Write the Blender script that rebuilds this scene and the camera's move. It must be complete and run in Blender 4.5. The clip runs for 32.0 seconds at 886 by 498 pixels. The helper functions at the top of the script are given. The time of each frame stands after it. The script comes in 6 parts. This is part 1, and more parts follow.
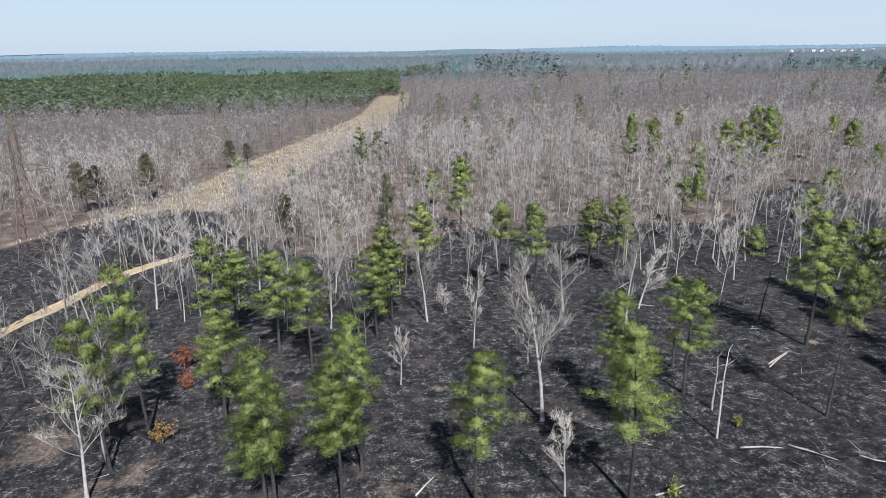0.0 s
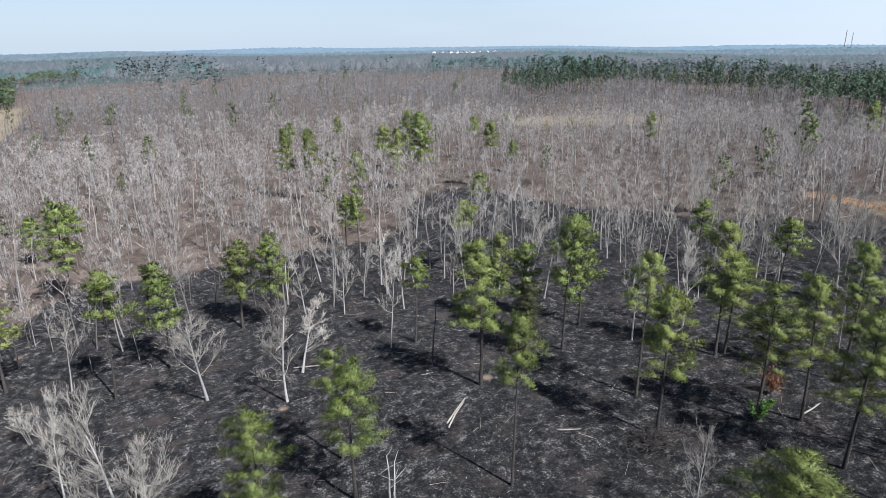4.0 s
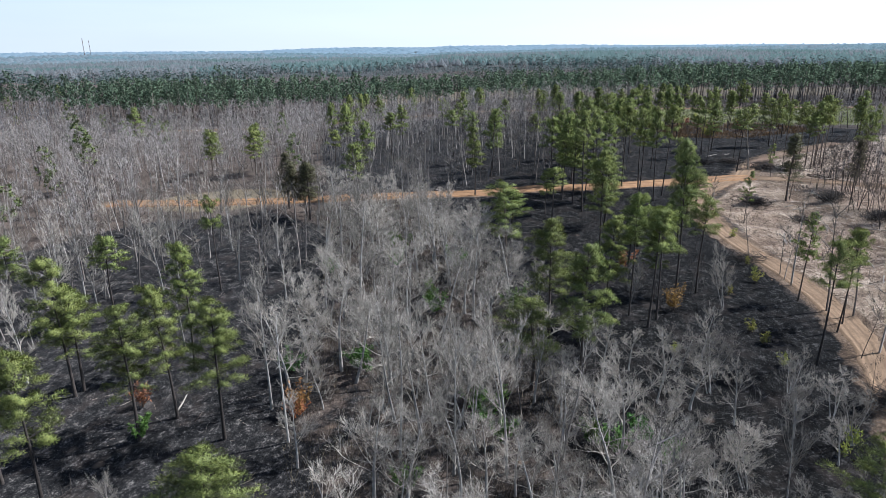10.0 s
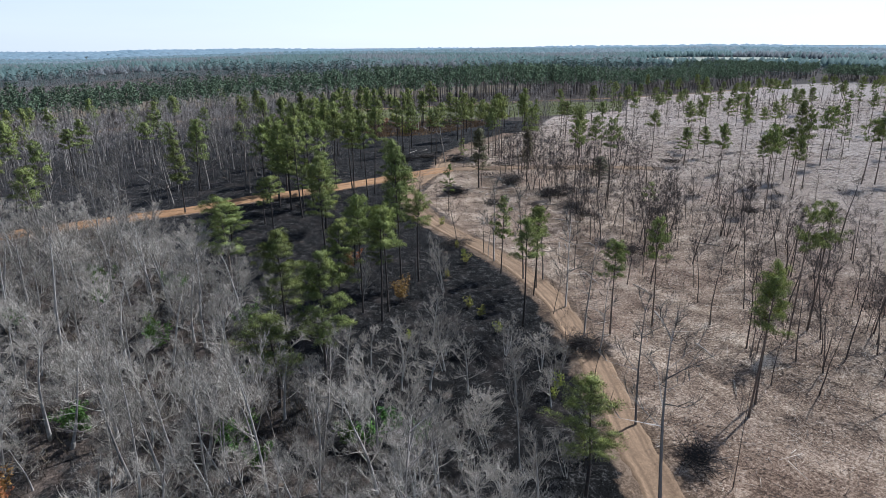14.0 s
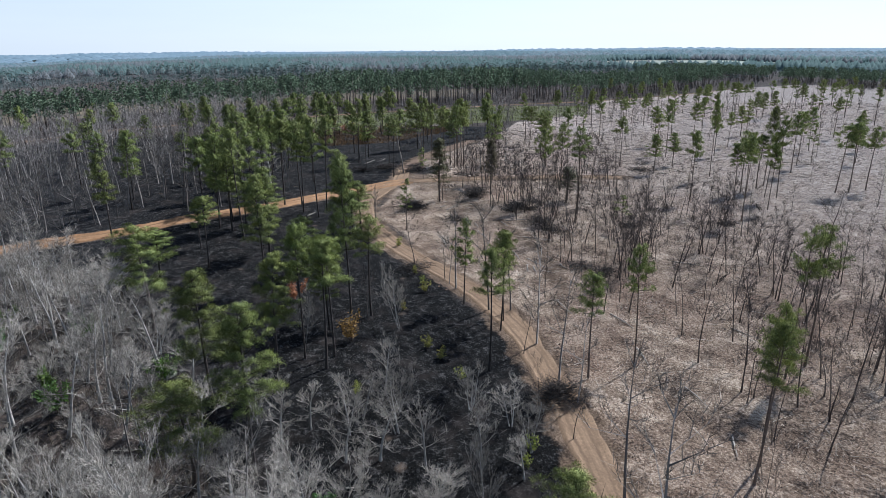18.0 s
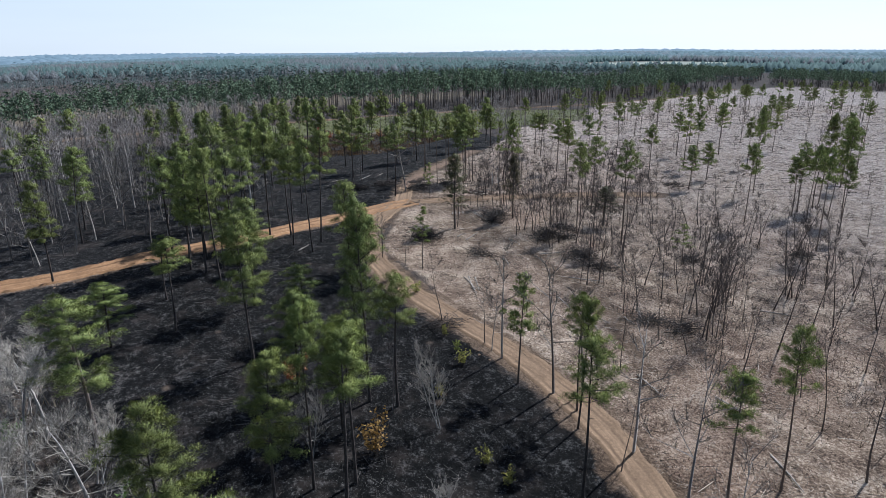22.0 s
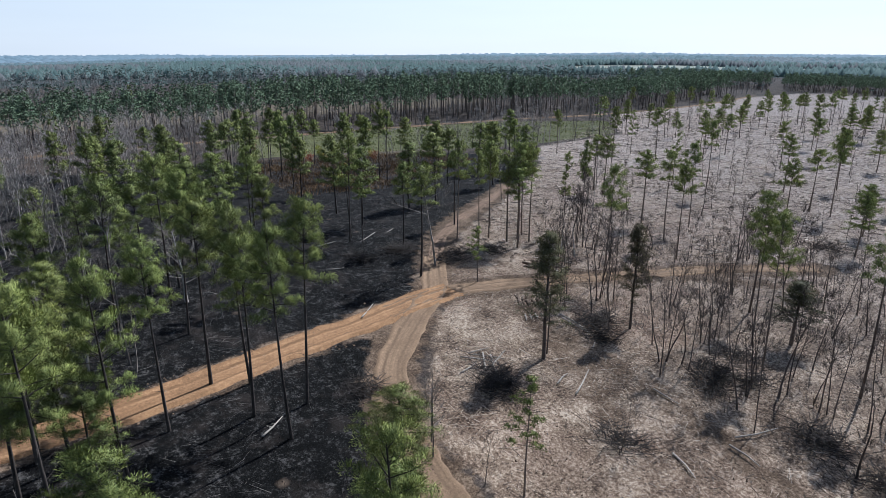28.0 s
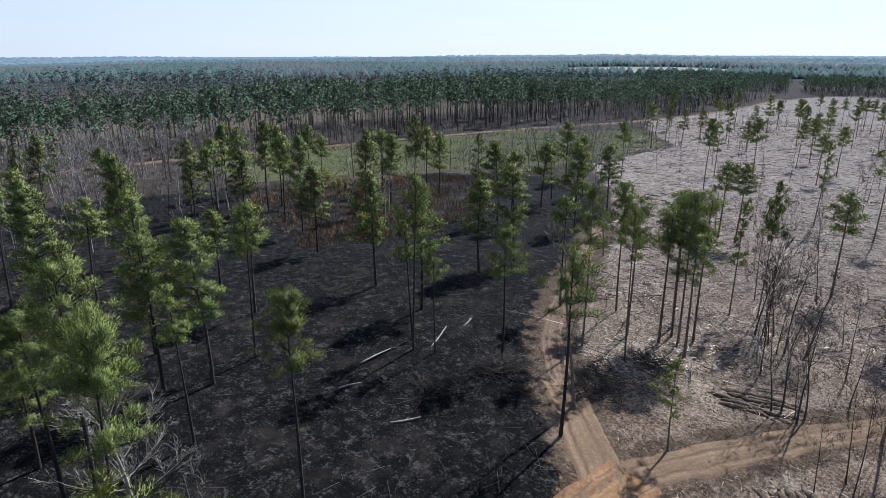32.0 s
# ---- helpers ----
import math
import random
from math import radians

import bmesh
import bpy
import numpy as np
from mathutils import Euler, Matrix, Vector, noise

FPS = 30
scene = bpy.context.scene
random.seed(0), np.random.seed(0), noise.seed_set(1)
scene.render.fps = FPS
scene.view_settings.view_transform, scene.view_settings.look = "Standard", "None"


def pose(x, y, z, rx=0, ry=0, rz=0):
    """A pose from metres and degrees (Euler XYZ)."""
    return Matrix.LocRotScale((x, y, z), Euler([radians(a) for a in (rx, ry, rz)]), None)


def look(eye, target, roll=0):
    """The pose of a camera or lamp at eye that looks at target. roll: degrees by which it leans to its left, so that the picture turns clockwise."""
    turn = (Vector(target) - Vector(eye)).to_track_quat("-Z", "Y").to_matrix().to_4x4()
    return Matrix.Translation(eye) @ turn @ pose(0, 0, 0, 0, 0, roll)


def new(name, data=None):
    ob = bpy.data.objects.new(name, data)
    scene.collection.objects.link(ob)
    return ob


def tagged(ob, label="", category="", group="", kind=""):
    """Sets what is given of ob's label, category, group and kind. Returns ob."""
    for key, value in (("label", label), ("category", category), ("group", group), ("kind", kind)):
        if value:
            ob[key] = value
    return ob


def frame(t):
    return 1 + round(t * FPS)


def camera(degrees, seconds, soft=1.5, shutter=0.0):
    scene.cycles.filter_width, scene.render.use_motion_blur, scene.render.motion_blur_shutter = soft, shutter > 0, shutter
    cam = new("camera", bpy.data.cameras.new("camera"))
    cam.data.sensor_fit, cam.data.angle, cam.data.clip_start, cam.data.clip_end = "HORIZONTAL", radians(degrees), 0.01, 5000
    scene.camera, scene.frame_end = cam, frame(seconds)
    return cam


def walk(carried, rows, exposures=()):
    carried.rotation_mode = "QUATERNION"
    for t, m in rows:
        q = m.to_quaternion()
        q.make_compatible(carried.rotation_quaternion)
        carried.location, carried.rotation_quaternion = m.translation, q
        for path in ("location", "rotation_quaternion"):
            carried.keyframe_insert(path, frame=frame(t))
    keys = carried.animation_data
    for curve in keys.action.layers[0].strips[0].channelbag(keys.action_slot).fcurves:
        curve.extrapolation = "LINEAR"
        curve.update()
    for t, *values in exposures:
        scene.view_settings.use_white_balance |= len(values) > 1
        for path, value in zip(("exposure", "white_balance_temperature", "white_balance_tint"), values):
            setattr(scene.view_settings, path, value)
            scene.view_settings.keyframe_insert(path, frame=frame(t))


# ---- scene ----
cam = camera(70.7, 32.0, soft=0.85)
METRES, EYE, TILT, LEAN, TURN = 183.5, 40.0, 0.13, -2.35, 0.0
ROWS = [
    (0.0, 0.0, 0.0, 0.0, -0.97, -18.38, 2.91),
    (0.5, 0.0113, 0.032, -0.0005, -1.05, -18.41, 2.91),
    (1.0, 0.0261, 0.0603, -0.001, -0.82, -18.37, 2.87),
    (1.5, 0.0444, 0.0827, -0.0004, -2.04, -18.47, 2.89),
    (2.0, 0.0576, 0.0992, -0.0002, -11.97, -18.96, 2.8),
    (2.5, 0.066, 0.1092, 0.0001, -17.45, -19.19, 2.66),
    (4.5, 0.076, 0.1121, 0.0018, -34.81, -19.75, 2.21),
    (5.0, 0.0754, 0.1121, 0.003, -40.29, -19.92, 2.02),
    (5.5, 0.0749, 0.1121, 0.0041, -45.55, -20.04, 1.85),
    (6.0, 0.0741, 0.1125, 0.0052, -50.55, -20.13, 1.66),
    (6.5, 0.0737, 0.1127, 0.0062, -55.14, -20.19, 1.5),
    (7.0, 0.0732, 0.1131, 0.0074, -59.41, -20.26, 1.36),
    (7.5, 0.073, 0.1134, 0.0082, -64.27, -20.31, 1.19),
    (8.0, 0.0729, 0.1137, 0.0094, -69.38, -20.39, 1.03),
    (8.5, 0.0729, 0.1141, 0.0099, -74.45, -20.41, 0.81),
    (9.0, 0.073, 0.1142, 0.0107, -79.5, -20.44, 0.62),
    (9.5, 0.073, 0.1143, 0.0113, -84.79, -20.44, 0.41),
    (10.0, 0.0733, 0.1145, 0.012, -89.88, -20.47, 0.22),
    (10.5, 0.0735, 0.1146, 0.0126, -95.59, -20.44, 0.02),
    (11.0, 0.074, 0.1146, 0.013, -101.57, -20.39, -0.22),
    (11.5, 0.074, 0.1151, 0.0138, -107.0, -20.35, -0.46),
    (12.0, 0.0746, 0.1163, 0.014, -110.61, -20.26, -0.63),
    (12.5, 0.0747, 0.1166, 0.0143, -111.88, -20.21, -0.66),
    (13.0, 0.0748, 0.1172, 0.0146, -112.79, -20.15, -0.68),
    (13.5, 0.0747, 0.1171, 0.0149, -115.03, -20.08, -0.73),
    (14.0, 0.0748, 0.1176, 0.0151, -116.14, -20.03, -0.78),
    (14.5, 0.0749, 0.1177, 0.0153, -116.84, -19.99, -0.83),
    (16.5, 0.0935, 0.1054, 0.0146, -118.48, -19.8, -0.9),
    (17.0, 0.1049, 0.0976, 0.0142, -118.82, -19.77, -0.9),
    (17.5, 0.1187, 0.0882, 0.0137, -119.14, -19.74, -0.92),
    (18.0, 0.1342, 0.0778, 0.0133, -119.43, -19.72, -0.9),
    (18.5, 0.1506, 0.0677, 0.0124, -119.72, -19.71, -0.92),
    (19.0, 0.1674, 0.0587, 0.0115, -120.0, -19.68, -0.92),
    (19.5, 0.1843, 0.0514, 0.0109, -120.27, -19.69, -0.94),
    (20.0, 0.2022, 0.047, 0.01, -120.56, -19.69, -0.97),
    (20.5, 0.2207, 0.0454, 0.0088, -120.85, -19.65, -0.98),
    (21.0, 0.2404, 0.0458, 0.0073, -121.05, -19.62, -0.99),
    (21.5, 0.2611, 0.0471, 0.0057, -121.31, -19.57, -0.97),
    (22.0, 0.2821, 0.0467, 0.0046, -121.58, -19.55, -0.98),
    (22.5, 0.3037, 0.0441, 0.0033, -122.03, -19.51, -1.0),
    (23.0, 0.3262, 0.0366, 0.0012, -122.52, -19.42, -0.88),
    (23.5, 0.3492, 0.0267, 0.0011, -122.89, -19.46, -0.95),
    (24.0, 0.3734, 0.014, -0.0001, -123.11, -19.46, -0.94),
    (24.5, 0.3992, -0.0004, -0.0016, -123.37, -19.47, -0.97),
    (25.0, 0.4256, -0.0161, -0.0036, -123.48, -19.44, -0.97),
    (25.5, 0.4532, -0.0302, -0.0054, -123.43, -19.42, -0.99),
    (27.5, 0.5736, -0.0646, -0.0119, -123.55, -19.3, -1.32),
    (28.0, 0.6061, -0.0719, -0.0139, -123.76, -19.26, -1.33),
    (28.5, 0.6385, -0.0794, -0.0157, -123.96, -19.24, -1.37),
    (29.0, 0.6712, -0.0871, -0.0176, -124.16, -19.23, -1.42),
    (29.5, 0.7035, -0.0952, -0.0198, -124.35, -19.2, -1.36),
    (30.0, 0.7352, -0.1036, -0.0212, -124.52, -19.21, -1.38),
    (30.5, 0.7678, -0.1124, -0.0236, -124.75, -19.14, -1.36),
    (31.0, 0.7999, -0.1219, -0.0255, -124.92, -19.11, -1.32),
    (31.5, 0.8321, -0.1314, -0.0272, -125.08, -19.12, -1.33),
    (32.0, 0.8644, -0.1408, -0.0297, -125.3, -19.07, -1.34),
]
EXPOSURES = [(0.0, 1.06, 5700, 10), (6.0, 1.16, 5700, 10), (9.0, 1.2, 5650, 10), (13.0, 1.04, 5600, 10), (19.0, 0.92, 5550, 10), (32.0, 0.84, 5550, 10)]
walk(cam, [(t, pose(0, 0, EYE, TILT, LEAN, TURN) @ pose(METRES * x, METRES * y, METRES * z, 90 + pitch, roll, yaw)) for t, x, y, z, yaw, pitch, roll in ROWS],
     exposures=EXPOSURES)

RNG = random.Random(7)


# ---- lie of the land ----
def smooth(a, b, x):
    u = np.clip((x - a) / (b - a), 0.0, 1.0)
    return u * u * (3 - 2 * u)


def land(x, y):
    """Height of the ground in metres; takes numbers or arrays."""
    x, y = np.asarray(x, float), np.asarray(y, float)
    z = 0.0345 * np.clip(x, -70, 225) - 0.061 * np.clip(y, 0, 120) - 0.006 * np.clip(y, -300, 0)
    z = z - 3.0 * smooth(225, 320, x)
    far = np.hypot(x - 80, y)
    around = np.arctan2(x - 80, y)
    z = z + 4 * smooth(350, 900, far) * np.sin(x * 0.0051 + 1.3) * np.cos(y * 0.0043)
    swell = 5 * np.sin(x * 0.0017 + y * 0.0011) + 4 * np.sin(x * 0.0031 - y * 0.0024 + 2.0)
    rim = 24 * smooth(1.0, 1.9, around)
    z = z + smooth(700, 2200, far) * swell + smooth(1800, 4700, far) * rim
    return z


def inside(poly, x, y):
    """Is each point inside the polygon? Arrays."""
    x, y = np.asarray(x, float), np.asarray(y, float)
    hit = np.zeros(np.shape(x), bool)
    for (x0, y0), (x1, y1) in zip(poly, poly[1:] + poly[:1]):
        if y0 == y1:
            continue
        hit ^= ((y0 > y) != (y1 > y)) & (x < (x1 - x0) * (y - y0) / (y1 - y0) + x0)
    return hit


# tracks of bare earth, by their middle lines
WINDING_ROAD = [(28, -9), (40, -15), (50, -19.5), (62, -25), (73, -30), (84, -34), (95, -37.5), (109, -39), (126, -38), (143, -37.5), (158, -40), (170, -45), (179, -53), (186, -61), (193, -66), (201, -71)]
CLAY_ROAD = [(190, 118), (184, 90), (180, 62), (178, 34), (175, 10), (177, -8), (178, -20), (181, -36), (183, -48), (185.3, -58), (186, -65)]
SPUR = [(184, -52), (186, -64), (184.3, -71), (182, -77.5), (179.8, -83.5), (177, -90), (173.4, -98.7), (170.5, -106), (166.8, -113), (160, -124)]
SKID_TRAIL = [(199, -70), (208, -77), (217, -88), (226, -102), (238, -119)]
EDGE_TRAIL = [(-80, 84), (-78, 104), (-76, 117), (-73, 132), (-68, 141), (-60, 150)]
CHURNED_LINES = [[(178, -69), (159, -69), (145, -67), (128, -63), (119, -62), (109, -57), (100, -51)], [(182, -78), (179, -90), (172, -98), (165, -106), (156, -113)], [(170, -68), (161, -65), (153, -62), (148, -59)]]
FIELD_TRACK = [(365, 190), (385, 60), (396, -60), (394, -160), (389, -240), (378, -310), (388, -420), (420, -540)]

RIGHT_OF_WAY = [(-128, 60), (-116, 158), (-92, 211), (-85, 269), (-52, 464), (-58, 660), (-18, 660), (-22, 540), (-27, 388), (-46, 307), (-54, 240), (-67, 198), (-80, 157), (-82, 100), (-84, 60)]
CUT_OVER = [(20, -6), (50, -21), (73, -32), (95, -40), (126, -40), (158, -43), (178, -56), (185, -64), (200, -73), (216, -90), (232, -118), (262, -152), (300, -185), (308, -245), (349, -282), (377, -318), (386, -417), (420, -540), (428, -610), (-80, -610), (-80, -60)]
BURNT_NORTH = [(-130, 40), (-122, 130), (-104, 178), (-84, 196), (-66, 190), (-56, 168), (-37, 147), (-9, 136), (5, 160), (49, 158), (77, 155), (96, 186), (118, 190), (126, 156), (150, 118), (168, 98), (170, 66), (150, 48), (122, 44), (100, 44), (84, 41), (64, 37), (38, 34), (30, 0), (57, -3), (78, 6), (105, 8), (138, 13), (172, 30), (177, 10), (181, -36), (186, -62), (158, -39), (126, -37), (95, -36), (62, -24), (20, -6), (-60, 0)]
BURNT_EAST = [(180, 52), (230, 64), (300, 78), (372, 84), (371, 26), (341, -27), (336, -75), (326, -103), (318, -139), (290, -160), (262, -150), (232, -116), (204, -74), (188, -62), (183, -40), (178, 20)]
GREEN_FIELD = [(392, -80), (392, -151), (387, -235), (352, -282), (312, -245), (306, -181), (318, -152), (334, -112), (340, -84)]
DRAW = [(40, 32), (64, 37), (84, 42), (100, 44), (123, 44), (151, 48), (170, 58), (174, 34), (138, 13), (105, 8), (78, 6), (57, -3), (36, -2)]
BURNT_THICKET = [(40, -2), (57, -3), (78, 6), (92, 2), (88, -14), (74, -24), (55, -18), (42, -12)]
POLE_STAND = [(190, -84), (166, -74), (134, -68), (112, -60), (92, -52), (70, -50), (53, -44), (43, -58), (48, -92), (118, -112), (168, -118), (196, -101)]


FAR_CLEARING = [(478, 70), (585, 90), (600, -120), (560, -330), (500, -330), (476, -150)]
FAR_FIELDS = [(760, -1330, 240), (905, -1030, 200), (1080, -1230, 200), (560, -1480, 220)]


POWER_CUT = [(396, -526), (412, -536), (668, -1040), (650, -1052)]


def far_field(x, y, grow=1.0):
    hit = np.zeros(np.shape(x), bool)
    for a, b, r in FAR_FIELDS:
        hit |= np.hypot(x - a, y - b) < r * grow
    return hit


def along(line, step):
    """Points at even steps on a smooth curve through the line."""
    pts = [Vector((*p, 0)) for p in line]
    pts = [2 * pts[0] - pts[1]] + pts + [2 * pts[-1] - pts[-2]]
    out = []
    for a, b, c, d in zip(pts, pts[1:], pts[2:], pts[3:]):
        n = max(2, int((c - b).length / step))
        for i in range(n):
            u = i / n
            out.append(0.5 * (2 * b + (c - a) * u + (2 * a - 5 * b + 4 * c - d) * u * u + (3 * b - a - 3 * c + d) * u ** 3))
    return out + [pts[-2]]


ROAD_POINTS = np.array([(p.x, p.y) for line in (WINDING_ROAD, CLAY_ROAD, SPUR, SKID_TRAIL) for p in along(line, 3.0)])


def on_road(x, y, clear=3.4):
    return bool((np.hypot(ROAD_POINTS[:, 0] - x, ROAD_POINTS[:, 1] - y) < clear).any())


# ---- sky and sun: high in the south-east, thin haze ----
SUN_AZIMUTH, SUN_HEIGHT = 165.0, 48.0
world = bpy.data.worlds.new("sky")
scene.world = world
world.use_nodes = True
wn, wl = world.node_tree.nodes, world.node_tree.links
sky = wn.new("ShaderNodeTexSky")
sky.sky_type, sky.sun_disc = "NISHITA", False
sky.sun_elevation, sky.sun_rotation = radians(SUN_HEIGHT), radians(SUN_AZIMUTH)
sky.air_density, sky.dust_density, sky.ozone_density = 1.0, 0.45, 1.0
veil = wn.new("ShaderNodeMix")
veil.data_type = "RGBA"
# thin high cloud, brighter on the sun's side
heaven = wn.new("ShaderNodeTexCoord")
sunward = wn.new("ShaderNodeVectorMath")
sunward.operation = "DOT_PRODUCT"
sunward.inputs[1].default_value = (math.sin(radians(SUN_AZIMUTH)), math.cos(radians(SUN_AZIMUTH)), 0.0)
wl.new(heaven.outputs["Generated"], sunward.inputs[0])
height = wn.new("ShaderNodeSeparateXYZ")
wl.new(heaven.outputs["Generated"], height.inputs[0])
thin = wn.new("ShaderNodeMapRange")
thin.inputs["From Min"].default_value, thin.inputs["From Max"].default_value = 0.09, 0.26
thin.inputs["To Min"].default_value, thin.inputs["To Max"].default_value = 0.85, 0.15
wl.new(height.outputs["Z"], thin.inputs["Value"])
wl.new(thin.outputs["Result"], veil.inputs[0])
stretch = wn.new("ShaderNodeMapping")
stretch.inputs["Scale"].default_value = (1.6, 1.6, 14.0)
wl.new(heaven.outputs["Generated"], stretch.inputs["Vector"])
wisps = wn.new("ShaderNodeTexNoise")
wisps.inputs["Scale"].default_value, wisps.inputs["Detail"].default_value = 1.7, 6.0
wl.new(stretch.outputs["Vector"], wisps.inputs["Vector"])
blend = wn.new("ShaderNodeMath")
blend.operation = "MULTIPLY_ADD"
blend.inputs[1].default_value = 0.45
wl.new(wisps.outputs["Fac"], blend.inputs[0])
wl.new(sunward.outputs["Value"], blend.inputs[2])
cloud = wn.new("ShaderNodeValToRGB")
cloud.color_ramp.elements[0].position, cloud.color_ramp.elements[0].color = 0.0, (0.35, 0.395, 0.43, 1)
cloud.color_ramp.elements[1].position, cloud.color_ramp.elements[1].color = 1.0, (0.67, 0.685, 0.70, 1)
span = wn.new("ShaderNodeMapRange")
span.inputs["From Min"].default_value, span.inputs["From Max"].default_value = -0.5, 1.35
wl.new(blend.outputs["Value"], span.inputs["Value"])
wl.new(span.outputs["Result"], cloud.inputs["Fac"])
lift = wn.new("ShaderNodeVectorMath")
lift.operation = "SCALE"
lift.inputs["Scale"].default_value = 13.6
wl.new(cloud.outputs["Color"], lift.inputs[0])
wl.new(lift.outputs["Vector"], veil.inputs[7])
wl.new(sky.outputs["Color"], veil.inputs[6])
wl.new(veil.outputs[2], wn["Background"].inputs["Color"])
wn["Background"].inputs["Strength"].default_value = 0.062

sun = new("sun", bpy.data.lights.new("sun", "SUN"))
sun.data.energy, sun.data.angle, sun.data.color = 5.0, radians(0.5), (1.0, 0.95, 0.88)
az, el = radians(SUN_AZIMUTH), radians(SUN_HEIGHT)
toward = Vector((math.sin(az) * math.cos(el), math.cos(az) * math.cos(el), math.sin(el)))
sun.matrix_world = look(toward * 300, (0, 0, 0))


# ---- materials ----
def material(name):
    m = bpy.data.materials.new(name)
    m.use_nodes = True
    return m, m.node_tree.nodes, m.node_tree.links, m.node_tree.nodes["Principled BSDF"]


def noise_node(n, l, scale, detail=4.0, rough=0.6, vector=None):
    t = n.new("ShaderNodeTexNoise")
    t.inputs["Scale"].default_value, t.inputs["Detail"].default_value, t.inputs["Roughness"].default_value = scale, detail, rough
    if vector is not None:
        l.new(vector, t.inputs["Vector"])
    return t


def ramp(n, l, source, stops):
    r = n.new("ShaderNodeValToRGB")
    e = r.color_ramp.elements
    while len(e) < len(stops):
        e.new(0.5)
    for k, (p, c) in zip(e, stops):
        k.position, k.color = p, (*c, 1)
    l.new(source, r.inputs["Fac"])
    return r.outputs["Color"]


def mix(n, l, fac, a, b, how="MIX"):
    m = n.new("ShaderNodeMix")
    m.data_type, m.blend_type = "RGBA", how
    for sock, v in ((m.inputs[0], fac), (m.inputs[6], a), (m.inputs[7], b)):
        if isinstance(v, (int, float)):
            sock.default_value = v
        elif isinstance(v, tuple):
            sock.default_value = (*v, 1)
        else:
            l.new(v, sock)
    return m.outputs[2]


def maths(n, l, op, a, b):
    m = n.new("ShaderNodeMath")
    m.operation = op
    for sock, v in zip(m.inputs, (a, b)):
        if isinstance(v, (int, float)):
            sock.default_value = v
        else:
            l.new(v, sock)
    return m.outputs[0]


def bump(n, l, bsdf, height, strength, distance):
    b = n.new("ShaderNodeBump")
    b.inputs["Strength"].default_value, b.inputs["Distance"].default_value = strength, distance
    l.new(height, b.inputs["Height"])
    l.new(b.outputs["Normal"], bsdf.inputs["Normal"])


def plain(name, dark, light, scale, rough=0.9, metal=0.0, relief=0.3, distance=0.02, by_object=0.0):
    """A grained material between two colours, with stains at a larger scale."""
    m, n, l, b = material(name)
    co = n.new("ShaderNodeTexCoord").outputs["Object"]
    fine, wide = noise_node(n, l, scale, 6, 0.7, co), noise_node(n, l, scale * 0.13, 3, 0.6, co)
    f = maths(n, l, "ADD", maths(n, l, "MULTIPLY", fine.outputs["Fac"], 0.6), maths(n, l, "MULTIPLY", wide.outputs["Fac"], 0.4))
    c = ramp(n, l, f, [(0.32, dark), (0.68, light)])
    if by_object:
        info = n.new("ShaderNodeObjectInfo")
        r = n.new("ShaderNodeMapRange")
        l.new(info.outputs["Random"], r.inputs["Value"])
        r.inputs["To Min"].default_value, r.inputs["To Max"].default_value = 1 - by_object, 1 + by_object
        v = n.new("ShaderNodeHueSaturation")
        l.new(r.outputs["Result"], v.inputs["Value"])
        l.new(c, v.inputs["Color"])
        c = v.outputs["Color"]
    l.new(c, b.inputs["Base Color"])
    b.inputs["Roughness"].default_value, b.inputs["Metallic"].default_value = rough, metal
    b.inputs["Specular IOR Level"].default_value = 0.25
    bump(n, l, b, fine.outputs["Fac"], relief, distance)
    return m


def leafy(name, dark, light, through_light=0.3, spread=0.25, hue=0.03, gloss=0.2, speckle=0.45):
    """Needles and leaves: each blade and each tree a little different, light passes through."""
    m, n, l, b = material(name)
    geo, info = n.new("ShaderNodeNewGeometry"), n.new("ShaderNodeObjectInfo")
    co = n.new("ShaderNodeTexCoord").outputs["Object"]
    wide = noise_node(n, l, 0.7, 2, 0.5, co)
    f = maths(n, l, "ADD", maths(n, l, "MULTIPLY", geo.outputs["Random Per Island"], speckle), maths(n, l, "MULTIPLY", wide.outputs["Fac"], 1.05 - speckle))
    c = ramp(n, l, f, [(0.2, dark), (0.8, light)])
    hs = n.new("ShaderNodeHueSaturation")
    for out, lo, hi in (("Value", 1 - spread, 1 + spread), ("Hue", 0.5 - hue, 0.5 + hue)):
        r = n.new("ShaderNodeMapRange")
        l.new(info.outputs["Random"] if out == "Value" else maths(n, l, "FRACT", maths(n, l, "MULTIPLY", info.outputs["Random"], 7.3), 0), r.inputs["Value"])
        r.inputs["To Min"].default_value, r.inputs["To Max"].default_value = lo, hi
        l.new(r.outputs["Result"], hs.inputs[out])
    l.new(c, hs.inputs["Color"])
    c = hs.outputs["Color"]
    l.new(c, b.inputs["Base Color"])
    b.inputs["Roughness"].default_value, b.inputs["Specular IOR Level"].default_value = 0.6, gloss
    t, s = n.new("ShaderNodeBsdfTranslucent"), n.new("ShaderNodeMixShader")
    l.new(c, t.inputs["Color"])
    s.inputs["Fac"].default_value = through_light
    l.new(b.outputs[0], s.inputs[1])
    l.new(t.outputs[0], s.inputs[2])
    l.new(s.outputs[0], n["Material Output"].inputs["Surface"])
    return m


